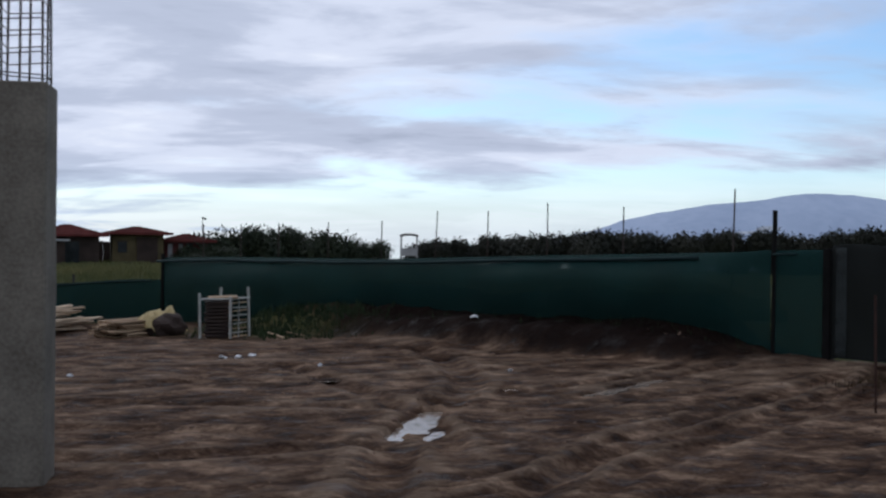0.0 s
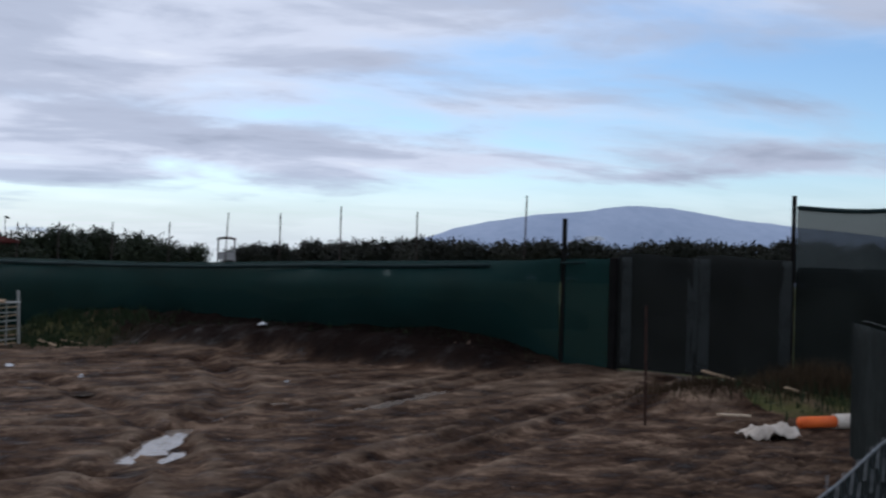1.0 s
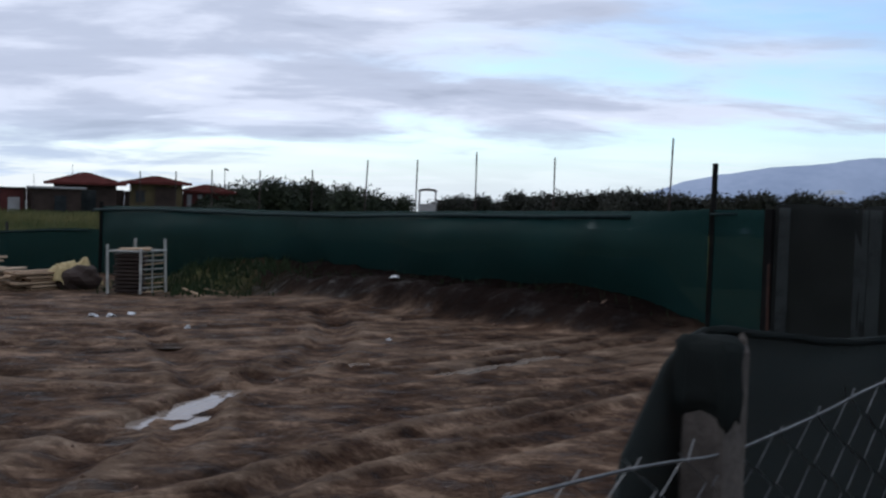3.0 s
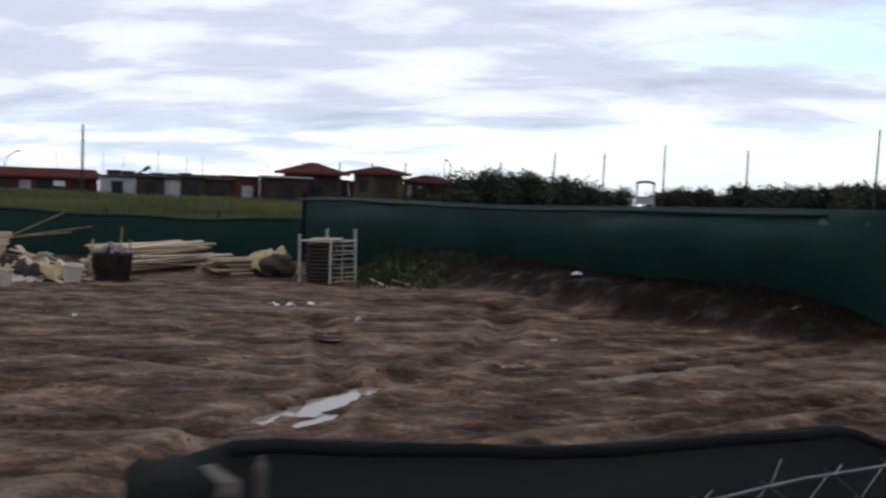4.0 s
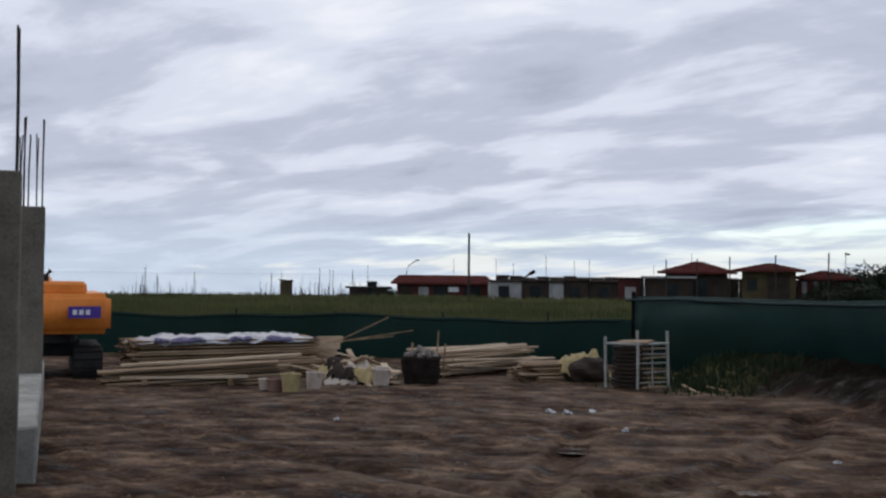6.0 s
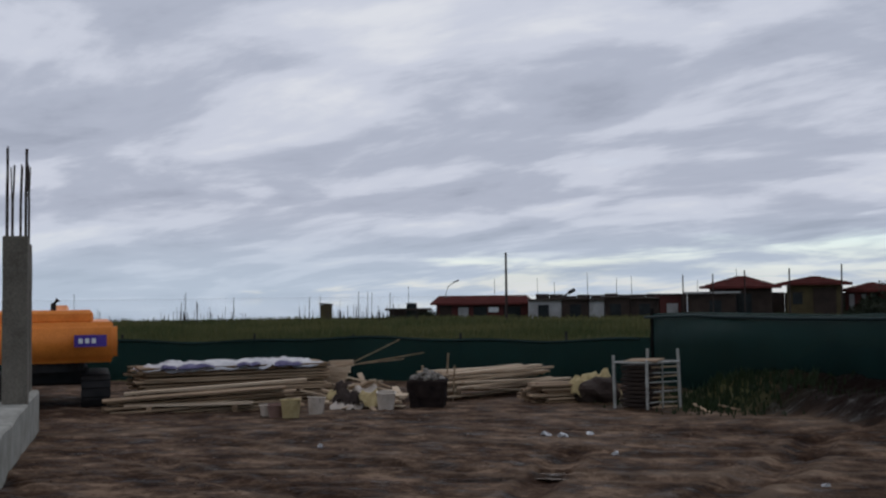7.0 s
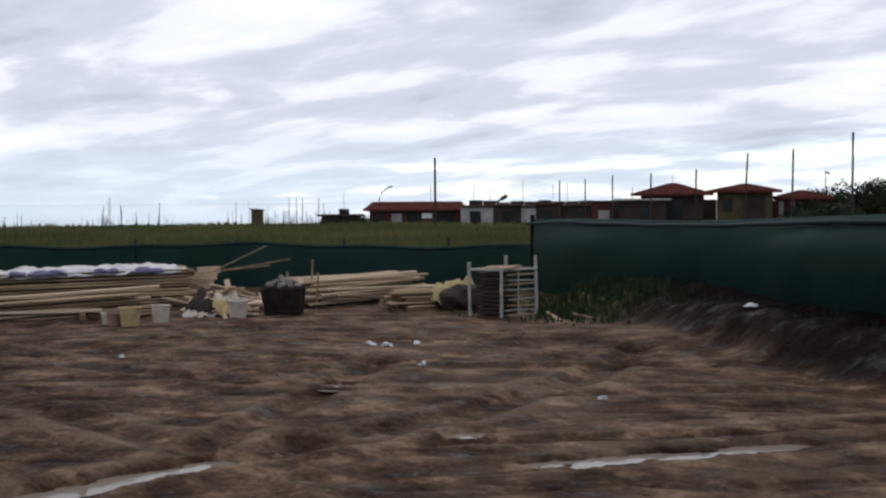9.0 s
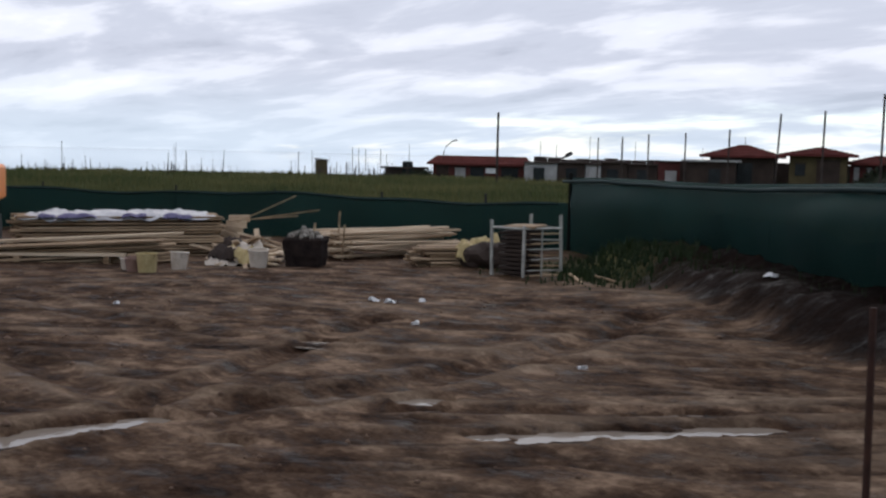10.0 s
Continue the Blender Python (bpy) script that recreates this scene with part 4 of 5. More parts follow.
# ---- concrete frame ----
def column(x, y, z0, z1, side, turn, bars, bar_len, stirrups, label):
    t = thing("concrete_column", (x, y, z0), label, "column", "concrete columns", turn)
    h = z1 - z0
    bm = box((side, side, h), (0, 0, h / 2), (0, 0, 0), 0.012)
    bmesh.ops.subdivide_edges(bm, edges=[e for e in bm.edges if abs(e.verts[0].co.z - e.verts[1].co.z) > 0.5], cuts=14)
    for v in bm.verts:
        v.co.x += 0.006 * noise.noise(Vector((v.co.z * 2.5, v.co.x * 5, x)))
        v.co.y += 0.006 * noise.noise(Vector((v.co.z * 2.5, v.co.y * 5, y)))
    part("shaft", bm, M_CONCRETE, t)
    rng = random.Random(int(abs(x * 100)))
    q = side / 2 - 0.035
    spots = [(-q, -q), (q, -q), (q, q), (-q, q), (0, -q), (0, q), (-q, 0), (q, 0)][:bars]
    for bx, by in spots:
        lean = rng.uniform(-0.02, 0.02)
        part("bar", tube([(bx, by, h - 0.2), (bx + lean / 2, by, h + bar_len / 2), (bx + lean, by + rng.uniform(-0.02, 0.02), h + bar_len * rng.uniform(0.93, 1.0))], 0.008, 6), M_STEEL, t)
    for k in range(stirrups):
        z = h + 0.06 + 0.11 * k
        tilt = rng.uniform(-0.03, 0.03)
        ring = [(-q, -q, z), (q, -q, z + tilt), (q, q, z), (-q, q, z - tilt), (-q, -q, z)]
        part("stirrup", tube(ring, 0.004, 5), M_STEEL, t)
    return t


WALL_TURN = math.degrees(math.atan2(-3.5, 5.7))
column(-2.955, 6.60, -0.15, 2.56, 0.35, 10, 8, 1.3, 5, "raw concrete column with steel bars and stirrups on top")
column(-3.68, 7.52, -0.3, 2.31, 0.30, WALL_TURN, 6, 1.05, 0, "raw concrete column with bare starter bars")
column(-7.68, 10.14, -0.3, 2.33, 0.27, WALL_TURN, 6, 1.05, 0, "raw concrete column with bare starter bars")
column(-9.22, 10.98, -0.3, 2.33, 0.27, WALL_TURN, 8, 1.05, 0, "raw concrete column with bare starter bars")


def plinth():
    a, b = Vector((-9.30, 11.10)), Vector((-3.90, 7.78))
    n = (b - a)
    L = n.length
    t = thing("low_wall", ((a.x + b.x) / 2, (a.y + b.y) / 2, -0.35), "low pale rendered foundation wall between the columns", "wall", "", math.degrees(math.atan2(n.y, n.x)))
    bm = box((L, 0.34, 0.78), (0, 0, 0.39), (0, 0, 0), 0.02)
    bmesh.ops.subdivide_edges(bm, edges=[e for e in bm.edges if abs(e.verts[0].co.x - e.verts[1].co.x) > 1], cuts=24)
    for v in bm.verts:
        v.co.y += 0.02 * noise.noise(Vector((v.co.x * 1.5, v.co.z * 3, 0)))
        if v.co.z > 0.5:
            v.co.z += 0.035 * noise.noise(Vector((v.co.x * 1.1, v.co.y * 2, 4)))
    part("wall_body", bm, M_PLINTH, t)


plinth()


# ---- timber, rack and bins along the side fence ----
def board(length, wide, thick, material, parent, m, name="board", seed=0):
    """One board with a slight warp and a bevel; its own object."""
    bm = box((length, wide, thick), (0, 0, 0), (0, 0, 0), 0.004)
    ob = part(name, bm, material, parent)
    ob.matrix_basis = m
    return ob


def board_stack(at, turn, length, across, layers, wide, thick, gap, label, material, seed, slope=0.0, loose=0.03, group=""):
    t = thing("board_stack", at, label, "timber", group, turn)
    rng = random.Random(seed)
    first = None
    for j in range(layers):
        z = thick / 2 + j * (thick + gap)
        for i in range(across):
            y = (i - (across - 1) / 2) * (wide + 0.006) + rng.uniform(-loose, loose) * 0.4
            m = pose(rng.uniform(-loose, loose) * 3, y, z + rng.uniform(0, gap), rng.uniform(-1, 1), slope + rng.uniform(-0.3, 0.3), rng.uniform(-1, 1) * loose * 30)
            if first is None:
                first = board(length, wide, thick, material, t, m)
            else:
                o = again(first, m, t)
                o.scale = (rng.uniform(0.93, 1.03), 1, rng.uniform(0.85, 1.05))
    return t


def crumpled(name, sx, sy, sz, material, parent, label, seed, drop=0.15, nx=28, ny=14):
    """A crumpled sheet or sack lying over things: a thick shell with folds."""
    verts, faces = [], []
    for side in (0, 1):
        for i in range(nx + 1):
            for j in range(ny + 1):
                u, v = i / nx * 2 - 1, j / ny * 2 - 1
                edge = max(abs(u) ** 6, abs(v) ** 4)
                z = sz * (0.5 + noise.fractal(Vector((u * 2.2 * sx, v * 2.2 * sy, seed)), 0.8, 2.0, 4) * 0.9) - drop * edge
                wob = 0.05 * noise.noise(Vector((u * 5, v * 5, seed + 3)))
                verts.append((u * sx / 2 + wob, v * sy / 2 + wob, z - side * 0.012))
    m = ny + 1
    n = (nx + 1) * m
    for side in (0, 1):
        for i in range(nx):
            for j in range(ny):
                q = (side * n + i * m + j, side * n + (i + 1) * m + j, side * n + (i + 1) * m + j + 1, side * n + i * m + j + 1)
                faces.append(q if side == 0 else q[::-1])
    return solid(name, verts, faces, material, parent, label, smooth=True)


main = board_stack((-10.95, 15.72, -0.24), 68, 3.35, 5, 13, 0.19, 0.034, 0.020, "neat stack of weathered formwork boards on the mud", M_WOOD, 3, loose=0.02)
# sheet over the stack
sheet = thing("plastic_sheet", (-10.95, 15.72, 0.47), "crumpled white and purple-blue plastic sheet over the boards", "sheet", "", 68)
crumpled("sheet_cloth", 3.25, 1.04, 0.065, M_TARP, sheet, "", 2, 0.10, 40, 14)
for k, (x, w) in enumerate(((-0.75, 0.62), (0.15, 0.4), (0.85, 0.5), (-1.2, 0.25))):
    fold = crumpled("fold", w, 0.22, 0.05, M_BLUE, sheet, "purple-blue fold", 5 + k, 0.05, 12, 6)
    fold.location = (x, -0.47, -0.005)

for k in range(5):
    o = board(0.95 - 0.05 * k, 0.12, 0.024, M_WOODPALE, None, pose(-10.22 + 0.02 * k, 17.36 + 0.05 * k, -0.02 + 0.10 * k, 78 + 3 * k, 4 - 2 * k, -20 + 3 * k), "leaning_board")
    tagged(o, "short pale board leaning against the stack's end", "timber", "boards at the stack's end")
board_stack((-10.02, 14.42, -0.22), 56, 2.9, 3, 6, 0.17, 0.034, 0.020, "low sloping stack of long boards before the neat stack", M_WOOD, 8, slope=-2.6, loose=0.05)
pale = thing("loose_board", (-9.92, 14.1, -0.05), "pale fresh board lying on blocks on the mud", "timber", "", 50)
board(1.95, 0.16, 0.045, M_WOODPALE, pale, pose(0, 0, 0))
for x in (-0.6, 0.7):
    part("block", box((0.09, 0.16, 0.12), (x, 0, -0.085), (0, 0, 0), 0.006), M_WOOD, pale)
top_plank = thing("loose_board", (-9.75, 14.5, 0.21), "pale plank on top of the low stack", "timber", "", 56)
board(2.8, 0.17, 0.04, M_WOODPALE, top_plank, pose(0, -0.12, 0, 0, -2.8, 0))


def bucket(at, r, h, material, label, tilt=0):
    t = thing("bucket", (at[0], at[1], ground_height(*at) - 0.01), label, "bucket", "buckets", tilt * 9)
    bm = lathe([(r * 0.80, 0.0), (r * 0.99, h * 0.97), (r * 1.07, h * 0.97), (r * 1.07, h), (r * 0.94, h), (r * 0.76, 0.03)], 18)
    ob = part("shell", bm, material, t, smooth=False)
    ob.rotation_euler = (radians(tilt), 0, 0)
    arc = [(math.cos(a) * r * 1.05, 0.02, h - 0.02 - math.sin(a) * 0.09) for a in np.linspace(0, math.pi, 9)]
    hd = part("handle", tube(arc, 0.004, 5), M_STEEL, t)
    hd.rotation_euler = (radians(tilt), 0, 0)


bucket((-7.95, 14.2), 0.13, 0.20, mat("brown_plastic", (0.16, 0.09, 0.07), (0.30, 0.19, 0.15), 0.6), "mud-stained brownish plastic bucket", 4)
bucket((-7.66, 14.22), 0.145, 0.27, M_YELLOW, "dirty yellow plastic bucket")
bucket((-7.75, 14.78), 0.13, 0.26, M_PALE, "pale grey plastic mortar bucket", -3)
bucket((-7.42, 15.92), 0.15, 0.28, M_PALE, "pale cement-stained plastic bucket", 6)
bucket((-8.25, 14.28), 0.11, 0.17, M_PALE, "small pale dusty plastic bucket", 3)


def heap(at, label, seed, n, spread, high, sheets=3):
    t = thing("rubbish_heap", (at[0], at[1], ground_height(*at)), label, "rubbish", "", 0)
    rng = random.Random(seed)
    first = None
    for k in range(n):
        a, r = rng.uniform(0, 6.28), spread * math.sqrt(rng.random())
        z = high * (1 - r / spread) * rng.uniform(0.4, 1.0) + 0.04
        m = pose(r * math.cos(a), r * math.sin(a), z, rng.uniform(-14, 14), rng.uniform(-18, 18), rng.uniform(0, 180))
        if first is None:
            first = board(0.8, 0.11, 0.03, M_WOODPALE, t, m, "plank")
        else:
            o = again(first, m, t)
            o.scale = (rng.uniform(0.5, 1.3), rng.uniform(0.5, 1.2), 1)
    for k in range(sheets):
        s = crumpled("sheet_scrap", rng.uniform(0.35, 0.6), rng.uniform(0.3, 0.5), 0.16, (M_PALE, M_HUT, M_YELLOW)[k % 3], t, "crumpled scrap of sheeting", seed + k, 0.15, 12, 10)
        s.location = (rng.uniform(-0.6, 0.6) * spread, rng.uniform(-0.7, 0.2) * spread, high * 0.5 * rng.random() + 0.05)
    return t


heap((-9.1, 17.1), "untidy heap of broken boards and sheeting", 21, 26, 0.75, 0.55, 4)
heap((-8.0, 16.2), "scattered boards and pale sacks beside the bin", 33, 14, 0.5, 0.22, 3)
for pts, label in ((((-9.7, 17.2, 0.35), (-9.0, 17.9, 0.82)), "thin pale pole sticking out of the heap"), (((-9.4, 17.3, 0.42), (-8.5, 18.0, 0.60)), "pale batten sticking out of the heap"), (((-9.6, 16.9, 0.38), (-8.7, 17.7, 0.50)), "pale batten sticking out of the heap")):
    o = part("batten", tube(pts, 0.011, 5), M_WOOD)
    tagged(o, label, "timber")
for x, y, z in ((-7.85, 17.85, 0.62), (-7.62, 17.75, 0.42), (-8.35, 17.75, 0.40)):
    o = part("upright_stake", tube([(x - 0.02, y, -0.25), (x + 0.04, y, z)], 0.016, 5), M_WOOD)
    tagged(o, "thin wooden stake standing in the mud", "stake", "stakes by the planks")


def rubble_bin():
    x, y = -7.18, 16.62
    t = thing("rubble_bin", (x, y, ground_height(x, y) - 0.02), "dark dented mortar tub heaped with grey rubble", "bin", "", 35)
    bm = box((0.62, 0.52, 0.46), (0, 0, 0.23), (0, 0, 0), 0.03)
    for v in bm.verts:
        k = 0.82 + 0.36 * v.co.z
        v.co.x *= k
        v.co.y *= k
    bmesh.ops.subdivide_edges(bm, edges=bm.edges[:], cuts=4, use_grid_fill=True)
    for v in bm.verts:
        v.co += 0.035 * noise.noise_vector(v.co * 5)
    part("tub", bm, M_TUB, t)
    rng = random.Random(5)
    first = None
    for k in range(46):
        a, r = rng.uniform(0, 6.28), 0.26 * math.sqrt(rng.random())
        m = pose(r * math.cos(a), r * math.sin(a), 0.46 + 0.17 * (1 - r / 0.26) * rng.uniform(0.5, 1), rng.uniform(0, 360), rng.uniform(0, 360), rng.uniform(0, 360))
        if first is None:
            bm = bmesh.new()
            bmesh.ops.create_icosphere(bm, subdivisions=1, radius=0.05)
            for v in bm.verts:
                v.co *= 1 + 0.35 * noise.noise(v.co * 30)
            first = part("lump", bm, M_RUBBLE, t)
            first.matrix_basis = m
        else:
            o = again(first, m, t)
            o.scale = [rng.uniform(0.5, 1.2)] * 3


rubble_bin()


def plank_pile():
    t = thing("plank_pile", (-7.95, 19.0, -0.16), "loose pile of long pale planks on bearers", "timber", "", 79)
    rng = random.Random(12)
    for x in (-0.9, 0.8):
        part("bearer", box((0.10, 0.8, 0.12), (x, 0, 0.06), (0, 0, 0), 0.006), M_WOOD, t)
    first = None
    for j in range(6):
        for i in range(6):
            m = pose(rng.uniform(-0.18, 0.18), (i - 2.5) * 0.13 + rng.uniform(-0.03, 0.03), 0.145 + j * 0.052 + rng.uniform(0, 0.02), rng.uniform(-4, 4), rng.uniform(-1.6, 1.6), rng.uniform(-3.5, 3.5))
            if first is None:
                first = board(2.55, 0.11, 0.036, M_WOODPALE, t, m, "plank")
            else:
                again(first, m, t).scale = (rng.uniform(0.75, 1.08), rng.uniform(0.7, 1.2), 1)
    for k in range(5):
        again(first, pose(rng.uniform(-0.4, 0.5), -0.45 - 0.05 * k, 0.06 + 0.05 * k, 0, rng.uniform(-4, 4), rng.uniform(-9, 9)), t)


plank_pile()
board_stack((-5.85, 18.35, -0.17), 60, 1.05, 4, 7, 0.17, 0.036, 0.014, "short stack of grey boards on the mud", M_WOOD, 17, loose=0.05)
sack = thing("sacking", (-5.35, 18.55, 0.02), "yellowish crumpled sacking over a dark heap", "sack", "", 55)
crumpled("cloth", 0.85, 0.5, 0.20, M_YELLOW, sack, "", 44, 0.25, 16, 12).location = (0, 0.05, 0.14)
lump = bmesh.new()
bmesh.ops.create_icosphere(lump, subdivisions=3, radius=0.33)
for v in lump.verts:
    v.co = Vector((v.co.x * 1.15, v.co.y * 0.85, v.co.z * 0.72)) * (1 + 0.3 * noise.noise(v.co * 5))
o = part("heap_core", lump, M_HUT, sack, "dark earthy heap")
o.location = (0.05, -0.1, 0.02)


def rack():
    t = thing("scaffold_rack", (-4.1, 18.08, -0.16), "pale steel rack filled with dark scaffold boards", "rack", "", 0)
    L, Mp, Rp, B = (-0.36, -0.34), (0.13, -0.25), (0.35, 0.33), (-0.14, 0.24)
    for (x, y), h, lean in ((L, 0.84, -0.02), (Mp, 0.78, 0.0), (Rp, 0.93, -0.03), (B, 0.92, 0.0)):
        part("post", tube([(x, y, -0.1), (x + lean, y, h)], 0.024, 8), M_PIPE, t)
    for z in (0.02, 0.74):
        for p, q in ((L, Mp), (Mp, Rp), (Rp, B), (B, L)):
            part("rail", tube([(p[0], p[1], z), (q[0], q[1], z)], 0.018, 6), M_PIPE, t)
    rng = random.Random(9)
    for j in range(9):
        z = 0.08 + 0.073 * j
        p = Vector((Mp[0], Mp[1], z)).lerp(Vector((Rp[0], Rp[1], z)), 0.05)
        q = Vector((Mp[0], Mp[1], z)).lerp(Vector((Rp[0], Rp[1], z)), 0.98)
        off = Vector((-0.05, 0.02, 0))
        part("slat", tube([p + off, q + off + Vector((0, 0, rng.uniform(-0.02, 0.02)))], 0.013, 5), M_PIPE if j % 2 else M_WOOD, t)
    mid_ = Vector((Mp[0], Mp[1], 0)).lerp(Vector((Rp[0], Rp[1], 0)), 0.52)
    part("stay", tube([mid_ + Vector((-0.03, 0, 0)), mid_ + Vector((-0.03, 0, 0.76))], 0.012, 6), M_PIPE, t)
    first = None
    for j in range(11):
        m = pose(-0.12 + rng.uniform(-0.02, 0.02), -0.02, 0.05 + 0.062 * j, 0, rng.uniform(-1.5, 1.5), 11 + rng.uniform(-4, 4))
        if first is None:
            first = part("scaffold_board", box((0.46, 0.40, 0.045), (0, 0, 0), (0, 0, 0), 0.005), M_HUT, t)
            first.matrix_basis = m
        else:
            again(first, m, t)
    cap = part("top_board", box((0.5, 0.42, 0.03), (-0.05, -0.02, 0.76), (2, -2, 13), 0.004), M_WOOD, t)
    # rail lying at the foot
    part("foot_rail", tube([(0.13, -0.27, 0.0), (0.42, -0.42, 0.01)], 0.018, 6), M_PIPE, t)


rack()


# ---- excavator ----
def excavator():
    t = thing("excavator", (-12.6, 13.24, -0.22), "orange tracked excavator seen from its counterweight", "excavator", "", 60)
    z0 = 0.22
    # counterweight: rounded block with an undercut lower edge
    bm = box((2.1, 0.75, 0.66), (0, 0, 0), (0, 0, 0), 0.0)
    bmesh.ops.bevel(bm, geom=[e for e in bm.edges], offset=0.09, segments=3, affect="EDGES")
    for v in bm.verts:
        v.co.y += 0.10 * (v.co.x / 1.05) ** 2
        if v.co.z < -0.2:
            v.co.y += 0.08
    bmesh.ops.transform(bm, matrix=pose(0, -0.5, 0.9 + z0), verts=bm.verts)
    cw = part("counterweight", bm, M_ORANGE, t, "orange painted counterweight", True)
    part("decal", box((0.50, 0.012, 0.19), (0.63, -0.835, 0.93 + z0), (0, 0, -3), 0.0), M_PURPLE, cw, "purple name plate")
    for x in (0.48, 0.58, 0.68, 0.78):
        part("plate_bar", box((0.065, 0.012, 0.08), (x, -0.842, 0.93 + z0), (0, 0, -3), 0.0), M_WHITE, cw, "pale lettering bar")
    part("reflector", box((0.20, 0.012, 0.14), (-0.46, -0.883, 0.98 + z0), (0, 0, 0), 0.01), M_PALE, cw, "pale sticker")
    bm = box((1.55, 1.2, 0.22), (-0.1, 0.05, 1.31 + z0), (0, 0, 0), 0.05)
    part("engine_hood", bm, M_ORANGE, t)
    part("exhaust", tube([(0.05, -0.1, 1.38 + z0), (0.05, -0.1, 1.52 + z0), (0.12, -0.12, 1.60 + z0)], 0.045, 8), M_BLACKM, t)
    part("body", box((2.0, 2.0, 0.62), (0, 0.9, 0.92 + z0), (0, 0, 0), 0.05), M_ORANGE, t)
    cab = part("cab", box((0.62, 1.3, 1.35), (-1.42, 1.55, 1.4 + z0), (0, 0, 0), 0.05), M_ORANGE, t)
    for y in (0.885,):
        part("rear_window", box((0.48, 0.02, 0.6), (-1.42, y, 1.6 + z0)), M_GLASS, cab)
    part("side_window", box((0.02, 0.9, 0.7), (-1.10, 1.55, 1.6 + z0)), M_GLASS, cab)
    part("turntable", lathe([(0.55, 0.42 + z0), (0.55, 0.62 + z0)], 20), M_BLACKM, t)
    part("car_body", box((1.2, 1.3, 0.3), (0, 0.6, 0.32 + z0), (0, 0, 0), 0.04), M_BLACKM, t)
    for x in (-0.72, 0.72):
        bm = bmesh.new()
        n = 28
        prof = []
        for k in range(n):
            a = 2 * math.pi * k / n
            cy = 0.95 if math.cos(a) > 0 else -0.95
            prof.append((cy * 0.9 + 0.26 * math.cos(a), 0.26 * math.sin(a) + 0.28))
        rings = [[bm.verts.new((x + dx_, 0.6 + y, z)) for y, z in prof] for dx_ in (-0.22, 0.22)]
        for k in range(n):
            bm.faces.new((rings[0][k], rings[0][(k + 1) % n], rings[1][(k + 1) % n], rings[1][k]))
        bm.faces.new(rings[0][::-1])
        bm.faces.new(rings[1])
        tr = part("track", bm, M_BLACKM, t)
        first = None
        for k in range(22):
            f = k / 22
            y, z, tilt = (-0.85 + 1.7 * (f / 0.5), 0.02, 0) if f < 0.5 else (0.85 - 1.7 * ((f - 0.5) / 0.5), 0.55, 0)
            m = pose(x, 0.6 + y, z)
            if first is None:
                first = part("track_shoe", box((0.46, 0.12, 0.03), (0, 0, 0), (0, 0, 0), 0.006), M_BLACKM, tr)
                first.matrix_basis = m
            else:
                again(first, m, tr)
        for k in range(5):
            a = -60 + 30 * k
            m = pose(x, 0.6 - 0.86 - 0.27 * math.cos(radians(a)), 0.28 + 0.27 * math.sin(radians(a)), -90 - a, 0, 0)
            again(first, m, tr)
    boom = part("boom", box((0.30, 2.6, 0.36), (0.1, 3.0, 1.0 + z0), (14, 0, 0), 0.04), M_ORANGE, t)


excavator()


# ---- small things on the mud ----
def rag(x, y, s, seed, material=M_WHITE):
    t = thing("litter", (x, y, ground_height(x, y) + 0.01), "small crumpled white scrap lying on the mud", "litter", "white scraps", seed * 40)
    crumpled("scrap", s, s * 0.7, s * 0.5, material, t, "", seed, 0.03, 8, 6)


for k, (x, y, s) in enumerate(((-3.35, 14.42, 0.10), (-3.14, 14.47, 0.12), (-3.02, 14.85, 0.09), (0.18, 16.72, 0.10), (0.55, 12.9, 0.05), (-1.9, 13.6, 0.07), (-4.6, 12.0, 0.06))):
    rag(x, y, s, k + 1)


def iron_rod():
    x, y = 3.84, 9.82
    o = part("iron_rod", tube([(x, y, -0.2), (x - 0.01, y, 0.55), (x - 0.02, y, 1.12)], 0.012, 6), M_RUST)
    tagged(o, "rusty iron rod standing in the mud", "rod")


iron_rod()
sl = thing("foam_sheet", (4.76, 9.22, ground_height(4.76, 9.22) + 0.02), "broken pale board lying on spoil", "board", "", 8)
crumpled("slab", 0.47, 0.30, 0.12, M_PALE, sl, "", 61, 0.04, 16, 10)
sl2 = thing("loose_board", (4.73, 9.86, ground_height(4.73, 9.86) + 0.06), "thin pale batten lying on spoil", "timber", "", 33)
board(0.5, 0.06, 0.02, M_WOODPALE, sl2, pose(0, 0, 0, 0, 6, 0))


def orange_pipe():
    x, y = 5.40, 9.60
    t = thing("drain_pipe", (x, y, ground_height(x, y) + 0.07), "short orange plastic drain pipe lying on spoil", "pipe", "", 10)
    part("pipe", tube([(-0.16, 0, 0), (0.22, 0, 0)], 0.055, 14), M_ORANGEP, t, smooth=True)
    part("socket", tube([(0.22, 0, 0), (0.46, 0, 0)], 0.072, 14), M_PALE, t, "pale dusty pipe end")


orange_pipe()
for x, y, ln, a in ((5.4, 11.3, 0.8, -35), (5.9, 10.9, 0.6, 40), (-2.9, 18.3, 0.35, 20), (-3.2, 18.0, 0.4, -30)):
    t = thing("loose_board", (x, y, ground_height(x, y) + 0.05), "short weathered batten lying on rough ground", "timber", "", a)
    board(ln, 0.05, 0.025, M_WOOD, t, pose(0, 0, 0, 0, 12, 0))


# ---- beach huts and far things ----
def far_base(x, y):
    return ground_height(x, y) - 0.05


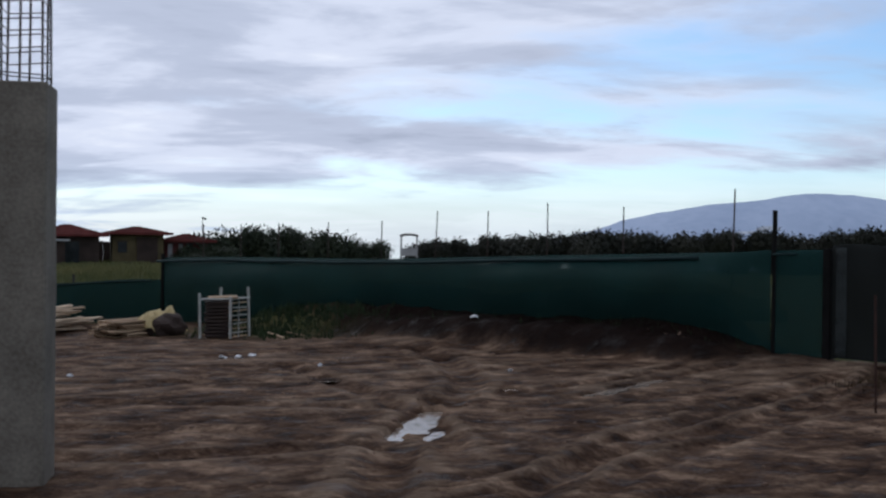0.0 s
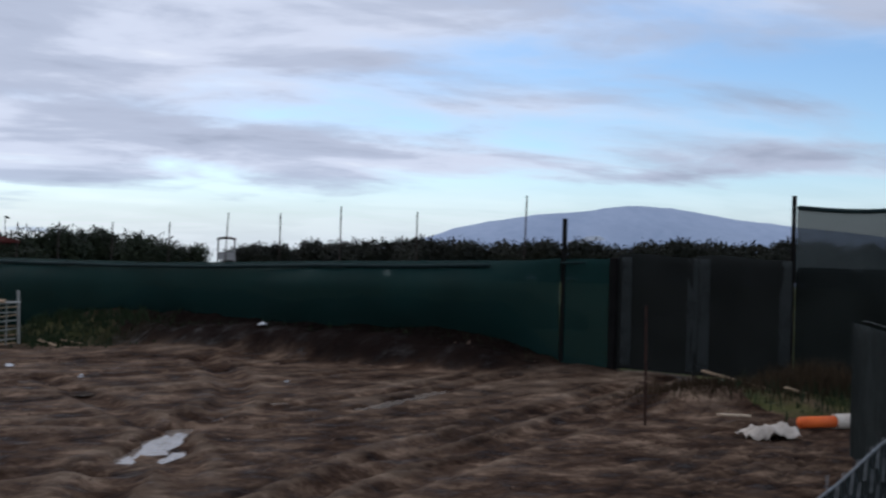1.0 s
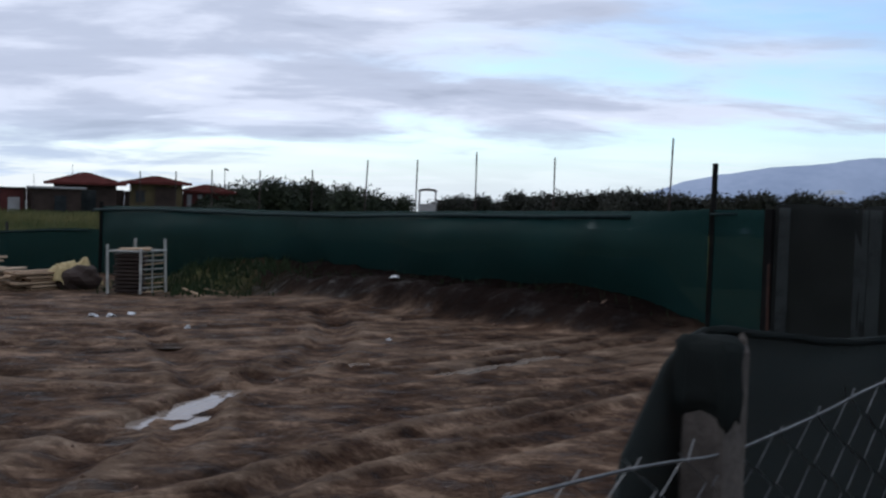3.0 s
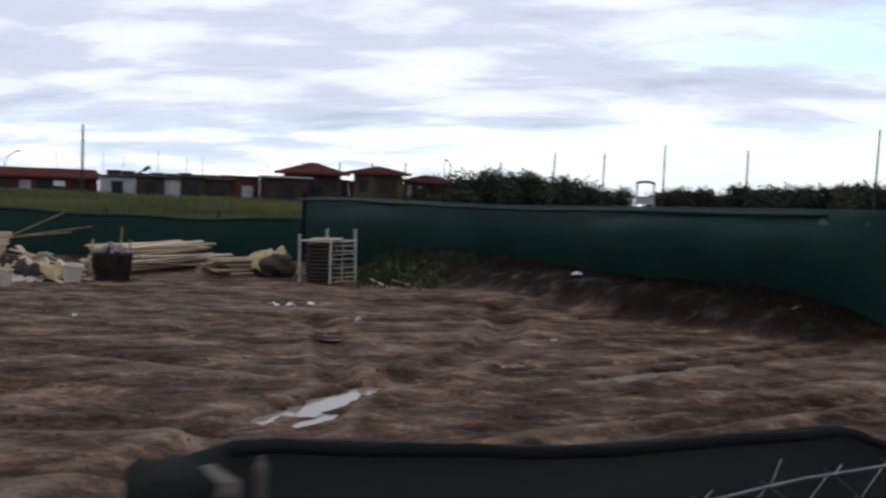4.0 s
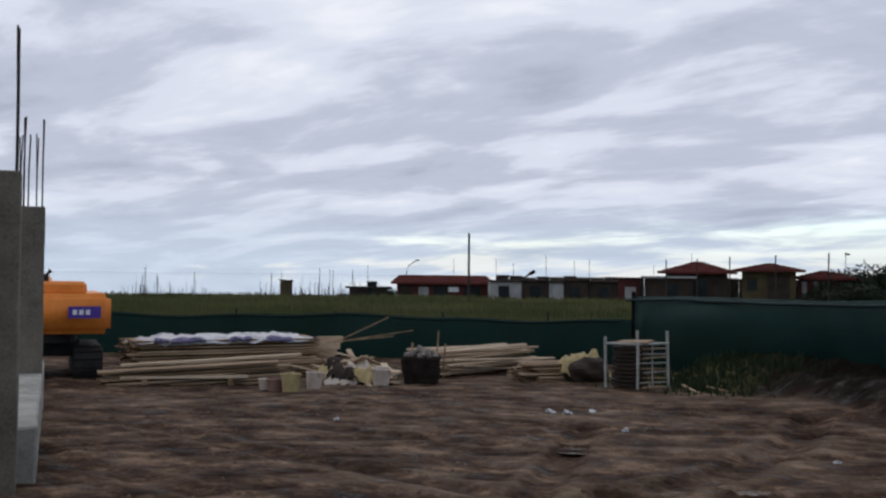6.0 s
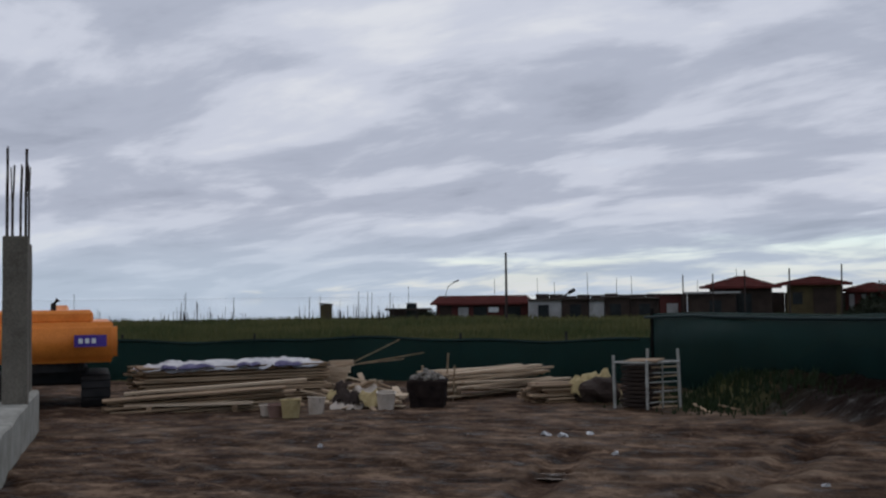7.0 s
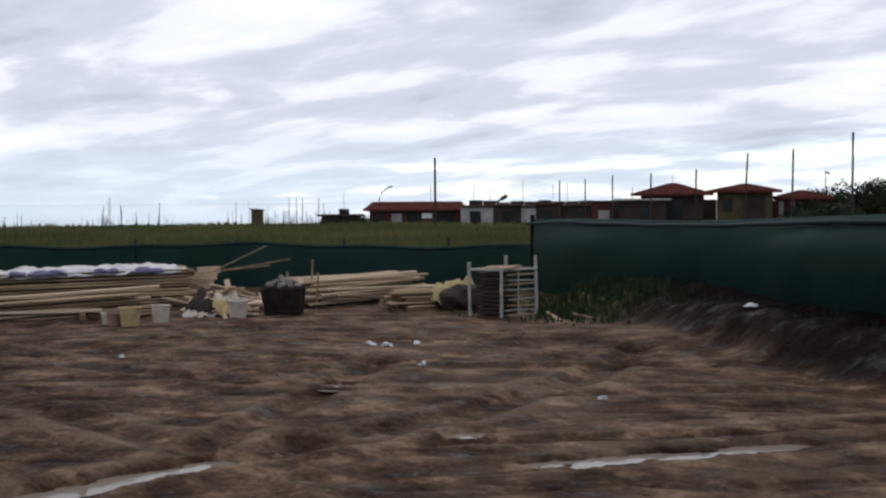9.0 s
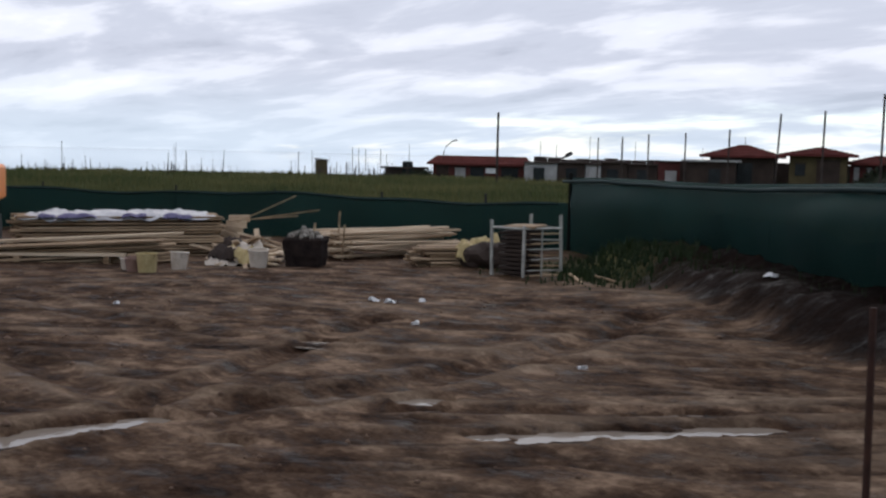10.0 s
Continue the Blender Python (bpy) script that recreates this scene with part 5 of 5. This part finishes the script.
def hip_roof(name, w, d, z, rise, over, parent, m, label="", thick=0.10, hip=1.0):
    """A hipped tile roof with thickness and tile courses."""
    bm = bmesh.new()
    W, D = w / 2 + over, d / 2 + over
    r = max(0.05, W - hip * D)
    rows = 7
    for k in range(rows):
        f0, f1 = k / rows, (k + 1) / rows
        def ring(f, up):
            x_, y_ = W + (r - W) * f, D + (0.02 - D) * f
            return [Vector((sx * x_, sy * y_, z + rise * f + up)) for sx, sy in ((-1, -1), (1, -1), (1, 1), (-1, 1))]
        a, b = [bm.verts.new(p) for p in ring(f0, 0.035)], [bm.verts.new(p) for p in ring(f1, 0.0)]
        if k:
            for i in range(4):
                bm.faces.new((last[i], last[(i + 1) % 4], a[(i + 1) % 4], a[i]))
        last = b
        for i in range(4):
            bm.faces.new((a[i], a[(i + 1) % 4], b[(i + 1) % 4], b[i]))
        if k == 0:
            c = [bm.verts.new(p - Vector((0, 0, thick))) for p in ring(0, 0)]
            for i in range(4):
                bm.faces.new((c[i], c[(i + 1) % 4], a[(i + 1) % 4], a[i]))
            bm.faces.new(c[::-1])
    return part(name, bm, m, parent, label)


def hut(a, b, deep, eave, rise, wall, roof, label, openings, over=0.35, group="beach huts", hip=1.0):
    """A hut whose front runs from a to b; openings: (from, to, low, high, material) in metres along the front."""
    a, b = Vector(a), Vector(b)
    w = (b - a).length
    way = (b - a) / w
    ang = math.degrees(math.atan2(way.y, way.x))
    c = (a + b) / 2 + Vector((-way.y, way.x)) * deep / 2
    base = -0.9
    t = thing("beach_hut", (c.x, c.y, base), label, "hut", group, ang)
    h = eave - base
    part("wall", box((w, deep, h), (0, 0, h / 2), (0, 0, 0), 0.0), wall, t)
    hip_roof("roof", w, deep, h, rise, over, t, roof, hip=hip)
    for x0, x1, z0, z1, m in openings:
        win = part("window", box((x1 - x0, 0.10, z1 - z0), ((x0 + x1) / 2 - w / 2, -deep / 2 - 0.03, (z0 + z1) / 2 - base)), m, t)
        part("frame", box((x1 - x0 + 0.12, 0.05, 0.07), ((x0 + x1) / 2 - w / 2, -deep / 2 - 0.06, z1 - base + 0.04)), M_HUT, win)
    return t


hut((-37.7, 51.5), (-33.4, 54.9), 4.0, 1.10, 0.45, M_REDWALL, M_ROOF, "low red hut with a red tiled roof beyond the meadow",
    [(0.2, 0.9, -0.2, 0.9, M_HUT), (1.3, 1.9, -0.3, 0.85, M_PALEWALL), (2.2, 3.0, 0.0, 0.85, M_GLASS), (3.1, 3.7, 0.55, 0.85, M_WHITE), (4.0, 5.0, 0.0, 0.85, M_GLASS)], hip=0.18)
hut((-22.9, 57.25), (-19.9, 58.55), 3.0, 1.88, 0.60, M_HUT, M_ROOF, "dark timber hut with a hipped red roof", [(0.3, 1.0, 0.6, 1.5, M_GLASS), (1.4, 2.2, 0.2, 1.5, M_GLASS)], 0.5)
# the M_HUT panel paints the shaded inside of an open porch
hut((-19.45, 59.4), (-16.8, 60.4), 2.8, 2.02, 0.40, M_OCHRE, M_ROOF, "ochre plastered hut with a hipped red roof", [(1.35, 2.5, 0.2, 1.7, M_HUT), (0.3, 0.8, 0.9, 1.5, M_GLASS)], 0.5)
hut((-17.0, 61.3), (-14.5, 62.1), 2.6, 1.62, 0.42, M_REDWALL, M_ROOF, "long low red-roofed hut behind bushes", [(0.2, 0.45, 0.2, 1.4, M_PALEWALL), (0.8, 1.05, 0.2, 1.4, M_PALEWALL), (1.3, 1.6, 0.2, 1.4, M_GLASS)])
for (ax, ay), (bx, by), hi in (((-23.5, 55.9), (-21.2, 56.9), 1.62), ((-39.6, 49.4), (-37.9, 50.9), 0.82)):
    w = math.hypot(bx - ax, by - ay)
    t = thing("beach_cabin", ((ax + bx) / 2, (ay + by) / 2, -0.9), "dark timber beach cabin with a flat slab roof", "cabin", "beach cabins", math.degrees(math.atan2(by - ay, bx - ax)))
    part("wall", box((w, 1.2, hi + 0.8), (0, 0.6, (hi + 0.8) / 2), (0, 0, 0), 0.0), M_HUT, t)
    part("roof", box((w + 0.5, 1.6, 0.11), (0, 0.55, hi + 0.85), (0, 0, 0), 0.01), M_PALEWALL if hi > 1 else M_HUT, t)
    part("door", box((0.6, 0.06, 1.5), (0.2, -0.03, 1.3)), M_GLASS, t)


def shed_row():
    rng = random.Random(4)
    a, b = Vector((-30.8, 51.4)), Vector((-23.9, 56.8))
    way = (b - a).normalized()
    L = (b - a).length
    s = 0.0
    mats = [M_PALEWALL, M_HUT, M_PALEWALL, M_HUT, M_HUT, M_REDWALL, M_HUT]
    k = 0
    while s < L - 0.5:
        w = (1.8, 1.5, 0.85, 1.4, 1.6, 1.2, 1.3)[k % 7]
        p = a + way * (s + w / 2)
        h = 1.22 + 0.9 + (0.0, 0.04, -0.03, 0.1, 0.02, 0.22, 0.16)[k % 7]
        t = thing("beach_cabin", (p.x, p.y, -0.9), ("pale plastered beach cabin with a flat roof" if mats[k % 7] is M_PALEWALL else "dark timber beach cabin with a flat roof"), "cabin", "row of beach cabins", math.degrees(math.atan2(way.y, way.x)))
        part("wall", box((w - 0.04, 2.0, h), (0, 1.0, h / 2), (0, 0, 0), 0.0), mats[k % 7], t)
        part("roof", box((w + 0.06, 2.3, 0.09), (0, 1.0, h + 0.05), (0, 0, 0), 0.01), M_HUT, t)
        part("door", box((0.6, 0.06, 1.5), (0.1 * (k % 3 - 1), -0.03, 1.15)), M_PALEWALL if k in (2, 5) else M_GLASS, t)
        s += w
        k += 1


shed_row()
def timber_screen():
    a, b = Vector((-30.9, 52.4)), Vector((-14.1, 65.9))
    way = (b - a).normalized()
    t = thing("timber_screen", (a.x, a.y, -0.9), "long dark timber screen behind the beach huts", "fence", "", math.degrees(math.atan2(way.y, way.x)))
    n = int((b - a).length / 0.8)
    first = None
    for k in range(n):
        m = pose(0.4 + 0.8 * k, 2.6, 1.25, 0, 0, 0)
        if first is None:
            first = part("panel", box((0.78, 0.06, 2.5), (0, 0, 0), (0, 0, 0), 0.01), M_HUT, t)
            first.matrix_basis = m
        else:
            again(first, m, t).scale = (1, 1, 0.94 + 0.10 * noise.noise(Vector((k * 0.7, 0, 0))))


timber_screen()
small = thing("small_hut", (-42.6, 47.1, -0.6), "small ochre box hut in the meadow", "hut", "", 50)
part("wall", box((0.7, 0.6, 1.7), (0, 0, 0.85), (0, 0, 0), 0.0), M_OCHRE, small)
part("roof", box((0.85, 0.75, 0.08), (0, 0, 1.74), (0, 5, 0), 0.01), M_HUT, small)


def mast(x, y, z, r, label="thin dark pole standing by the huts", lean=0.0, group="far poles", top=None):
    t = thing("pole", (x, y, -0.9), label, "pole", group)
    part("shaft", tube([(0, 0, 0), (lean, 0, z + 0.9)], r, 6, 0.7), M_STEEL, t)
    if top:
        part("head", box((0.28, 0.14, 0.10), (lean + 0.1, 0, z + 0.92), (0, 20, 0), 0.02), M_BLACKM, t)


mast(-28.55, 46.44, 3.71, 0.075, "tall dark timber pole by the red hut")
lamp = thing("street_lamp", (-37.9, 52.6, -0.9), "thin curved street lamp beyond the meadow", "lamp")
part("pole", tube([(0, 0, 0), (0, 0, 2.6), (0.12, 0.08, 3.0), (0.45, 0.3, 3.3)], 0.03, 6), M_STEEL, lamp)
part("lamp_head", box((0.3, 0.12, 0.07), (0.55, 0.36, 3.33), (0, -15, 35), 0.02), M_BLACKM, lamp)
dish = thing("loudspeaker_arm", (-29.6, 53.05, -0.94), "slanting arm with a dark head on a cabin roof", "arm")
part("arm", tube([(-0.5, -0.3, 2.05), (0.25, 0.2, 2.6)], 0.06, 6), M_STEEL, dish)
part("head", box((0.4, 0.3, 0.2), (0.35, 0.27, 2.68), (0, -30, 30), 0.04), M_BLACKM, dish)
rng = random.Random(77)
clumps = [(rng.uniform(44, 67), rng.uniform(0.3, 1.1)) for k in range(26)]
for k in range(150):
    middle, spread = clumps[k % 26]
    a, r = radians(rng.gauss(middle, spread)), rng.uniform(54, 60)
    x, y = 4.8 - r * math.sin(a), 5.7 + r * math.cos(a)
    tall = rng.choice((0.12, 0.18, 0.22, 0.3, 0.26, 0.4, 0.55, 0.2)) if k % 9 else rng.uniform(0.7, 1.5)
    mast(x, y, 0.55 + tall, rng.uniform(0.010, 0.026), "thin dry stalk at the edge of the meadow", rng.uniform(-0.12, 0.12), "dry stalks")
for k in range(9):
    a, r = radians(rng.uniform(24, 45)), rng.uniform(66, 70)
    x, y = 4.8 - r * math.sin(a), 5.7 + r * math.cos(a)
    mast(x, y, rng.uniform(2.2, 3.2), 0.02, "thin mast behind the huts", 0, "far masts")
mast(-15.9, 66.0, 3.0, 0.03, "thin mast with a dark head behind the huts", 0, "far masts", True)


def beach_gate():
    t = thing("beach_gate", (-2.48, 56.05, 0.32), "white timber arch at the path to the beach", "gate", "", 0)
    for x in (-0.42, 0.42):
        part("post", box((0.09, 0.09, 1.75), (x, 0, 0.875), (0, 0, 0), 0.01), M_PALEWALL, t)
    arc = [(0.46 * math.cos(a), 0, 1.62 + 0.12 * math.sin(a)) for a in np.linspace(math.pi, 0, 9)]
    part("arch", tube(arc, 0.07, 6), M_STEEL, t)
    part("rail", box((0.84, 0.06, 0.40), (0, 0, 0.80), (0, 0, 0), 0.01), M_PALEWALL, t)


beach_gate()


# ---- bushes ----
def bush_mesh(seed, w, d, h, leaves, size, lumps):
    rng_ = np.random.RandomState(seed)
    centres = [(rng_.uniform(-0.34, 0.34) * w, rng_.uniform(-0.3, 0.3) * d, rng_.uniform(0.30, 0.66) * h, rng_.uniform(0.20, 0.36)) for _ in range(lumps)]
    verts, faces = [], []
    for k in range(leaves):
        cx, cy, cz, r = centres[rng_.randint(lumps)]
        v = rng_.normal(size=3)
        v /= np.linalg.norm(v)
        rad = rng_.uniform(0.55, 1.08) if rng_.rand() < 0.9 else rng_.uniform(1.05, 1.3)
        p = np.array([cx, cy, cz]) + v * rad * r * np.array([w, d, h * 1.0])
        p[2] = max(0.03 * h, p[2])
        u = rng_.normal(size=3)
        u /= np.linalg.norm(u)
        t_ = np.cross(u, v)
        t_ /= np.linalg.norm(t_) + 1e-6
        s = size * rng_.uniform(0.6, 1.4)
        b = len(verts)
        verts += [p - u * s, p + t_ * s * 0.45, p + u * s, p - t_ * s * 0.45]
        faces.append((b, b + 1, b + 2, b + 3))
    return verts, faces


def bush(at, w, d, h, seed, material, label, group, leaves=2600, size=0.13, turn=0):
    t = thing("bush", at, label, "bush", group, turn)
    v, f = bush_mesh(seed, w, d, h, leaves, size, 9)
    part("trunk", tube([(0, 0, -0.3), (0.05, 0, 0.25 * h), (-0.04, 0.03, 0.5 * h)], 0.07, 6, 0.5), M_BARK, t)
    for k in range(4):
        a = k * 1.6 + seed
        part("limb", tube([(0, 0, 0.2 * h), (0.2 * w * math.cos(a), 0.2 * d * math.sin(a), 0.6 * h)], 0.035, 5, 0.4), M_BARK, t)
    solid("crown", v, f, material, t)
    return t


HB = -0.5
a1 = bush((-13.6, 63.2, HB), 3.6, 3.0, 2.9, 1, M_LEAF, "dense dark green coastal shrub", "shrubs beside the beach path", 9000, 0.105)
for x, y, s, turn in ((-11.2, 64.2, 1.0, 60), (-9.1, 65.2, 0.95, 140), (-7.2, 65.6, 0.92, 220), (-5.6, 66.0, 0.74, 20), (-15.4, 62.6, 0.82, 100), (-17.0, 64.8, 0.72, 10)):
    c = copy_thing(a1, pose(x, y, HB, 0, 0, turn))
    c.scale = (s * 1.15, s, s * 1.30)
a1.scale = (1.15, 1, 1.30)
a2 = bush((0.6, 62.0, HB), 3.8, 3.0, 2.6, 2, M_LEAFDARK, "dark brownish hedge shrub behind the net", "hedge along the beach", 9000, 0.105)
rng = random.Random(3)
for x, s in ((-1.4, 1.02), (-0.4, 1.12)):
    copy_thing(a2, pose(x, 61.4, HB, 0, 0, 70 * x)).scale = (0.8, 1.0, s)
for k in range(1, 19):
    x = 0.6 + 2.25 * k
    y = 62.0 - 0.0055 * k * k + rng.uniform(-0.4, 0.4)
    s = 1.22 + 0.022 * k + rng.uniform(-0.10, 0.08)
    c = copy_thing(a2, pose(x, y, HB, 0, 0, rng.uniform(0, 360)))
    c.scale = (1.25, 1.0, s)
for x, y, s in ((-38.9, 49.6, 0.42), (-38.0, 50.3, 0.52), (-31.5, 51.0, 0.40), (-15.6, 60.2, 0.62), (-13.9, 61.0, 0.78), (-4.3, 64.6, 0.52), (-17.9, 57.6, 0.40)):
    c = copy_thing(a1, pose(x, y, HB, 0, 0, rng.uniform(0, 360)))
    c.scale = (s * 1.1, s, s)


# ---- grass and weeds ----
def blades(name, xs, ys, hs, ws, material, label, seed):
    r_ = np.random.RandomState(seed)
    n = len(xs)
    z = height(xs, ys)
    a = r_.uniform(0, 2 * math.pi, n)
    lean = r_.uniform(0.05, 0.45, n) * hs
    b = r_.uniform(0, 2 * math.pi, n)
    v = np.zeros((n, 5, 3))
    wx, wy = np.cos(a) * ws, np.sin(a) * ws
    v[:, 0] = np.stack([xs - wx, ys - wy, z - 0.03], -1)
    v[:, 1] = np.stack([xs + wx, ys + wy, z - 0.03], -1)
    mx, my = xs + 0.3 * lean * np.cos(b), ys + 0.3 * lean * np.sin(b)
    v[:, 2] = np.stack([mx + 0.7 * wx, my + 0.7 * wy, z + 0.55 * hs], -1)
    v[:, 3] = np.stack([mx - 0.7 * wx, my - 0.7 * wy, z + 0.55 * hs], -1)
    v[:, 4] = np.stack([xs + lean * np.cos(b), ys + lean * np.sin(b), z + hs], -1)
    base = np.arange(n)[:, None] * 5
    quads = (base + np.array([0, 1, 2, 3])).tolist()
    tris = (base + np.array([3, 2, 4])).tolist()
    ob = solid(name, v.reshape(-1, 3).tolist(), quads + tris, material)
    return tagged(ob, label, "grass", kind="stuff")


r_ = np.random.RandomState(11)
n = 120000
rr = np.exp(r_.uniform(math.log(17), math.log(63), n))
aa = np.radians(r_.uniform(-8, 74, n))
gx, gy = 4.5 - rr * np.sin(aa), 5.0 + rr * np.cos(aa)
da, sa_, _ = along(gx, gy, FENCE_A)
db, sb_, _ = along(gx, gy, FENCE_B)
ok = (np.where(da < db, sa_, sb_) > 0) & (np.minimum(da, db) > 0.25) & (gy < 64)
gx, gy, rr = gx[ok], gy[ok], rr[ok]
tuft = 0.6 + 0.9 * (fbm(gx * 0.35, gy * 0.35, 3) + 0.3)
blades("meadow_grass", gx, gy, r_.uniform(0.16, 0.50, len(gx)) * tuft * (1.0 - 0.35 * smooth01((rr - 40) / 15)), 0.006 + rr * 0.00045, M_GRASS, "tall rough green and straw-coloured meadow grass", 5)
n = 2200
wx_, wy_ = r_.normal(-2.95, 0.85, n), r_.normal(19.0, 0.55, n)
k = (along(wx_, wy_, FENCE_A)[1] < 0) & (np.hypot(wx_ + 4.1, wy_ - 18.08) > 0.55)
blades("weeds", wx_[k], wy_[k], r_.uniform(0.04, 0.17, k.sum()) * (0.5 + 1.2 * np.abs(fbm(wx_[k] * 1.5, wy_[k] * 1.5, 2) + 0.3)), np.full(k.sum(), 0.016), M_WEED, "green weeds and grass tufts by the rack", 6)
n = 900
wx_, wy_ = r_.normal(6.6, 0.7, n), r_.normal(11.1, 0.45, n)
blades("weeds", wx_, wy_, r_.uniform(0.04, 0.18, n), np.full(n, 0.008), M_WEED, "low weeds on the spoil by the gate", 7)
n = 900
wx_ = r_.uniform(-3.6, 3.9, n)
wy_ = np.interp(wx_, [-6.31, 4.19], [22.1, 14.3]) - r_.uniform(0.1, 0.7, n)
blades("weeds", wx_[:260], wy_[:260], r_.uniform(0.04, 0.12, 260), np.full(260, 0.006), M_WEED, "sparse weeds on the dark bank", 8)
n = 2400
wx_, wy_ = r_.normal(6.35, 0.55, n), r_.normal(11.45, 0.30, n)
blades("dry_brush", wx_, wy_, r_.uniform(0.10, 0.46, n) * np.exp(-((wx_ - 6.5) / 0.9) ** 2), np.full(n, 0.006), M_BRUSH, "tangled dry brown brush against the gate", 9)
n = 1500
wx_, wy_ = r_.normal(5.1, 0.45, n), r_.normal(11.2, 0.20, n)
blades("dry_brush", wx_, wy_, r_.uniform(0.03, 0.14, n), np.full(n, 0.005), M_BRUSH, "low dry brush on the spoil by the rod", 10)
# clods and stones strewn on the mud
r_ = np.random.RandomState(23)
cv, cf = [], []
for k in range(420):
    x, y = r_.uniform(-7, 5.2), r_.uniform(6.5, 16)
    s = r_.uniform(0.010, 0.030) * (0.6 + 0.6 * r_.rand())
    cv.append((x, y, s))
cx_, cy_, cs_ = (np.array([c[i] for c in cv]) for i in range(3))
cz_ = height(cx_, cy_)
verts, faces = [], []
for x, y, z, s in zip(cx_, cy_, cz_, cs_):
    b = len(verts)
    for dx_, dy_, dz_ in ((1, 0, 0), (0, 1, 0), (-1, 0, 0), (0, -1, 0), (0, 0, 0.9), (0, 0, -0.5)):
        j = 0.7 + 0.6 * r_.rand()
        verts.append((x + dx_ * s * j + r_.uniform(-0.3, 0.3) * s, y + dy_ * s * j, z + dz_ * s * j))
    for q in ((0, 1, 4), (1, 2, 4), (2, 3, 4), (3, 0, 4), (1, 0, 5), (2, 1, 5), (3, 2, 5), (0, 3, 5)):
        faces.append(tuple(b + i for i in q))
clods_ob = solid("mud_clods", verts, faces, mat("clod", (0.07, 0.04, 0.027), (0.20, 0.135, 0.095), 0.9, 8, 60, 0.4), smooth=True)
tagged(clods_ob, "small clods and stones strewn over the mud", "clods", kind="stuff")
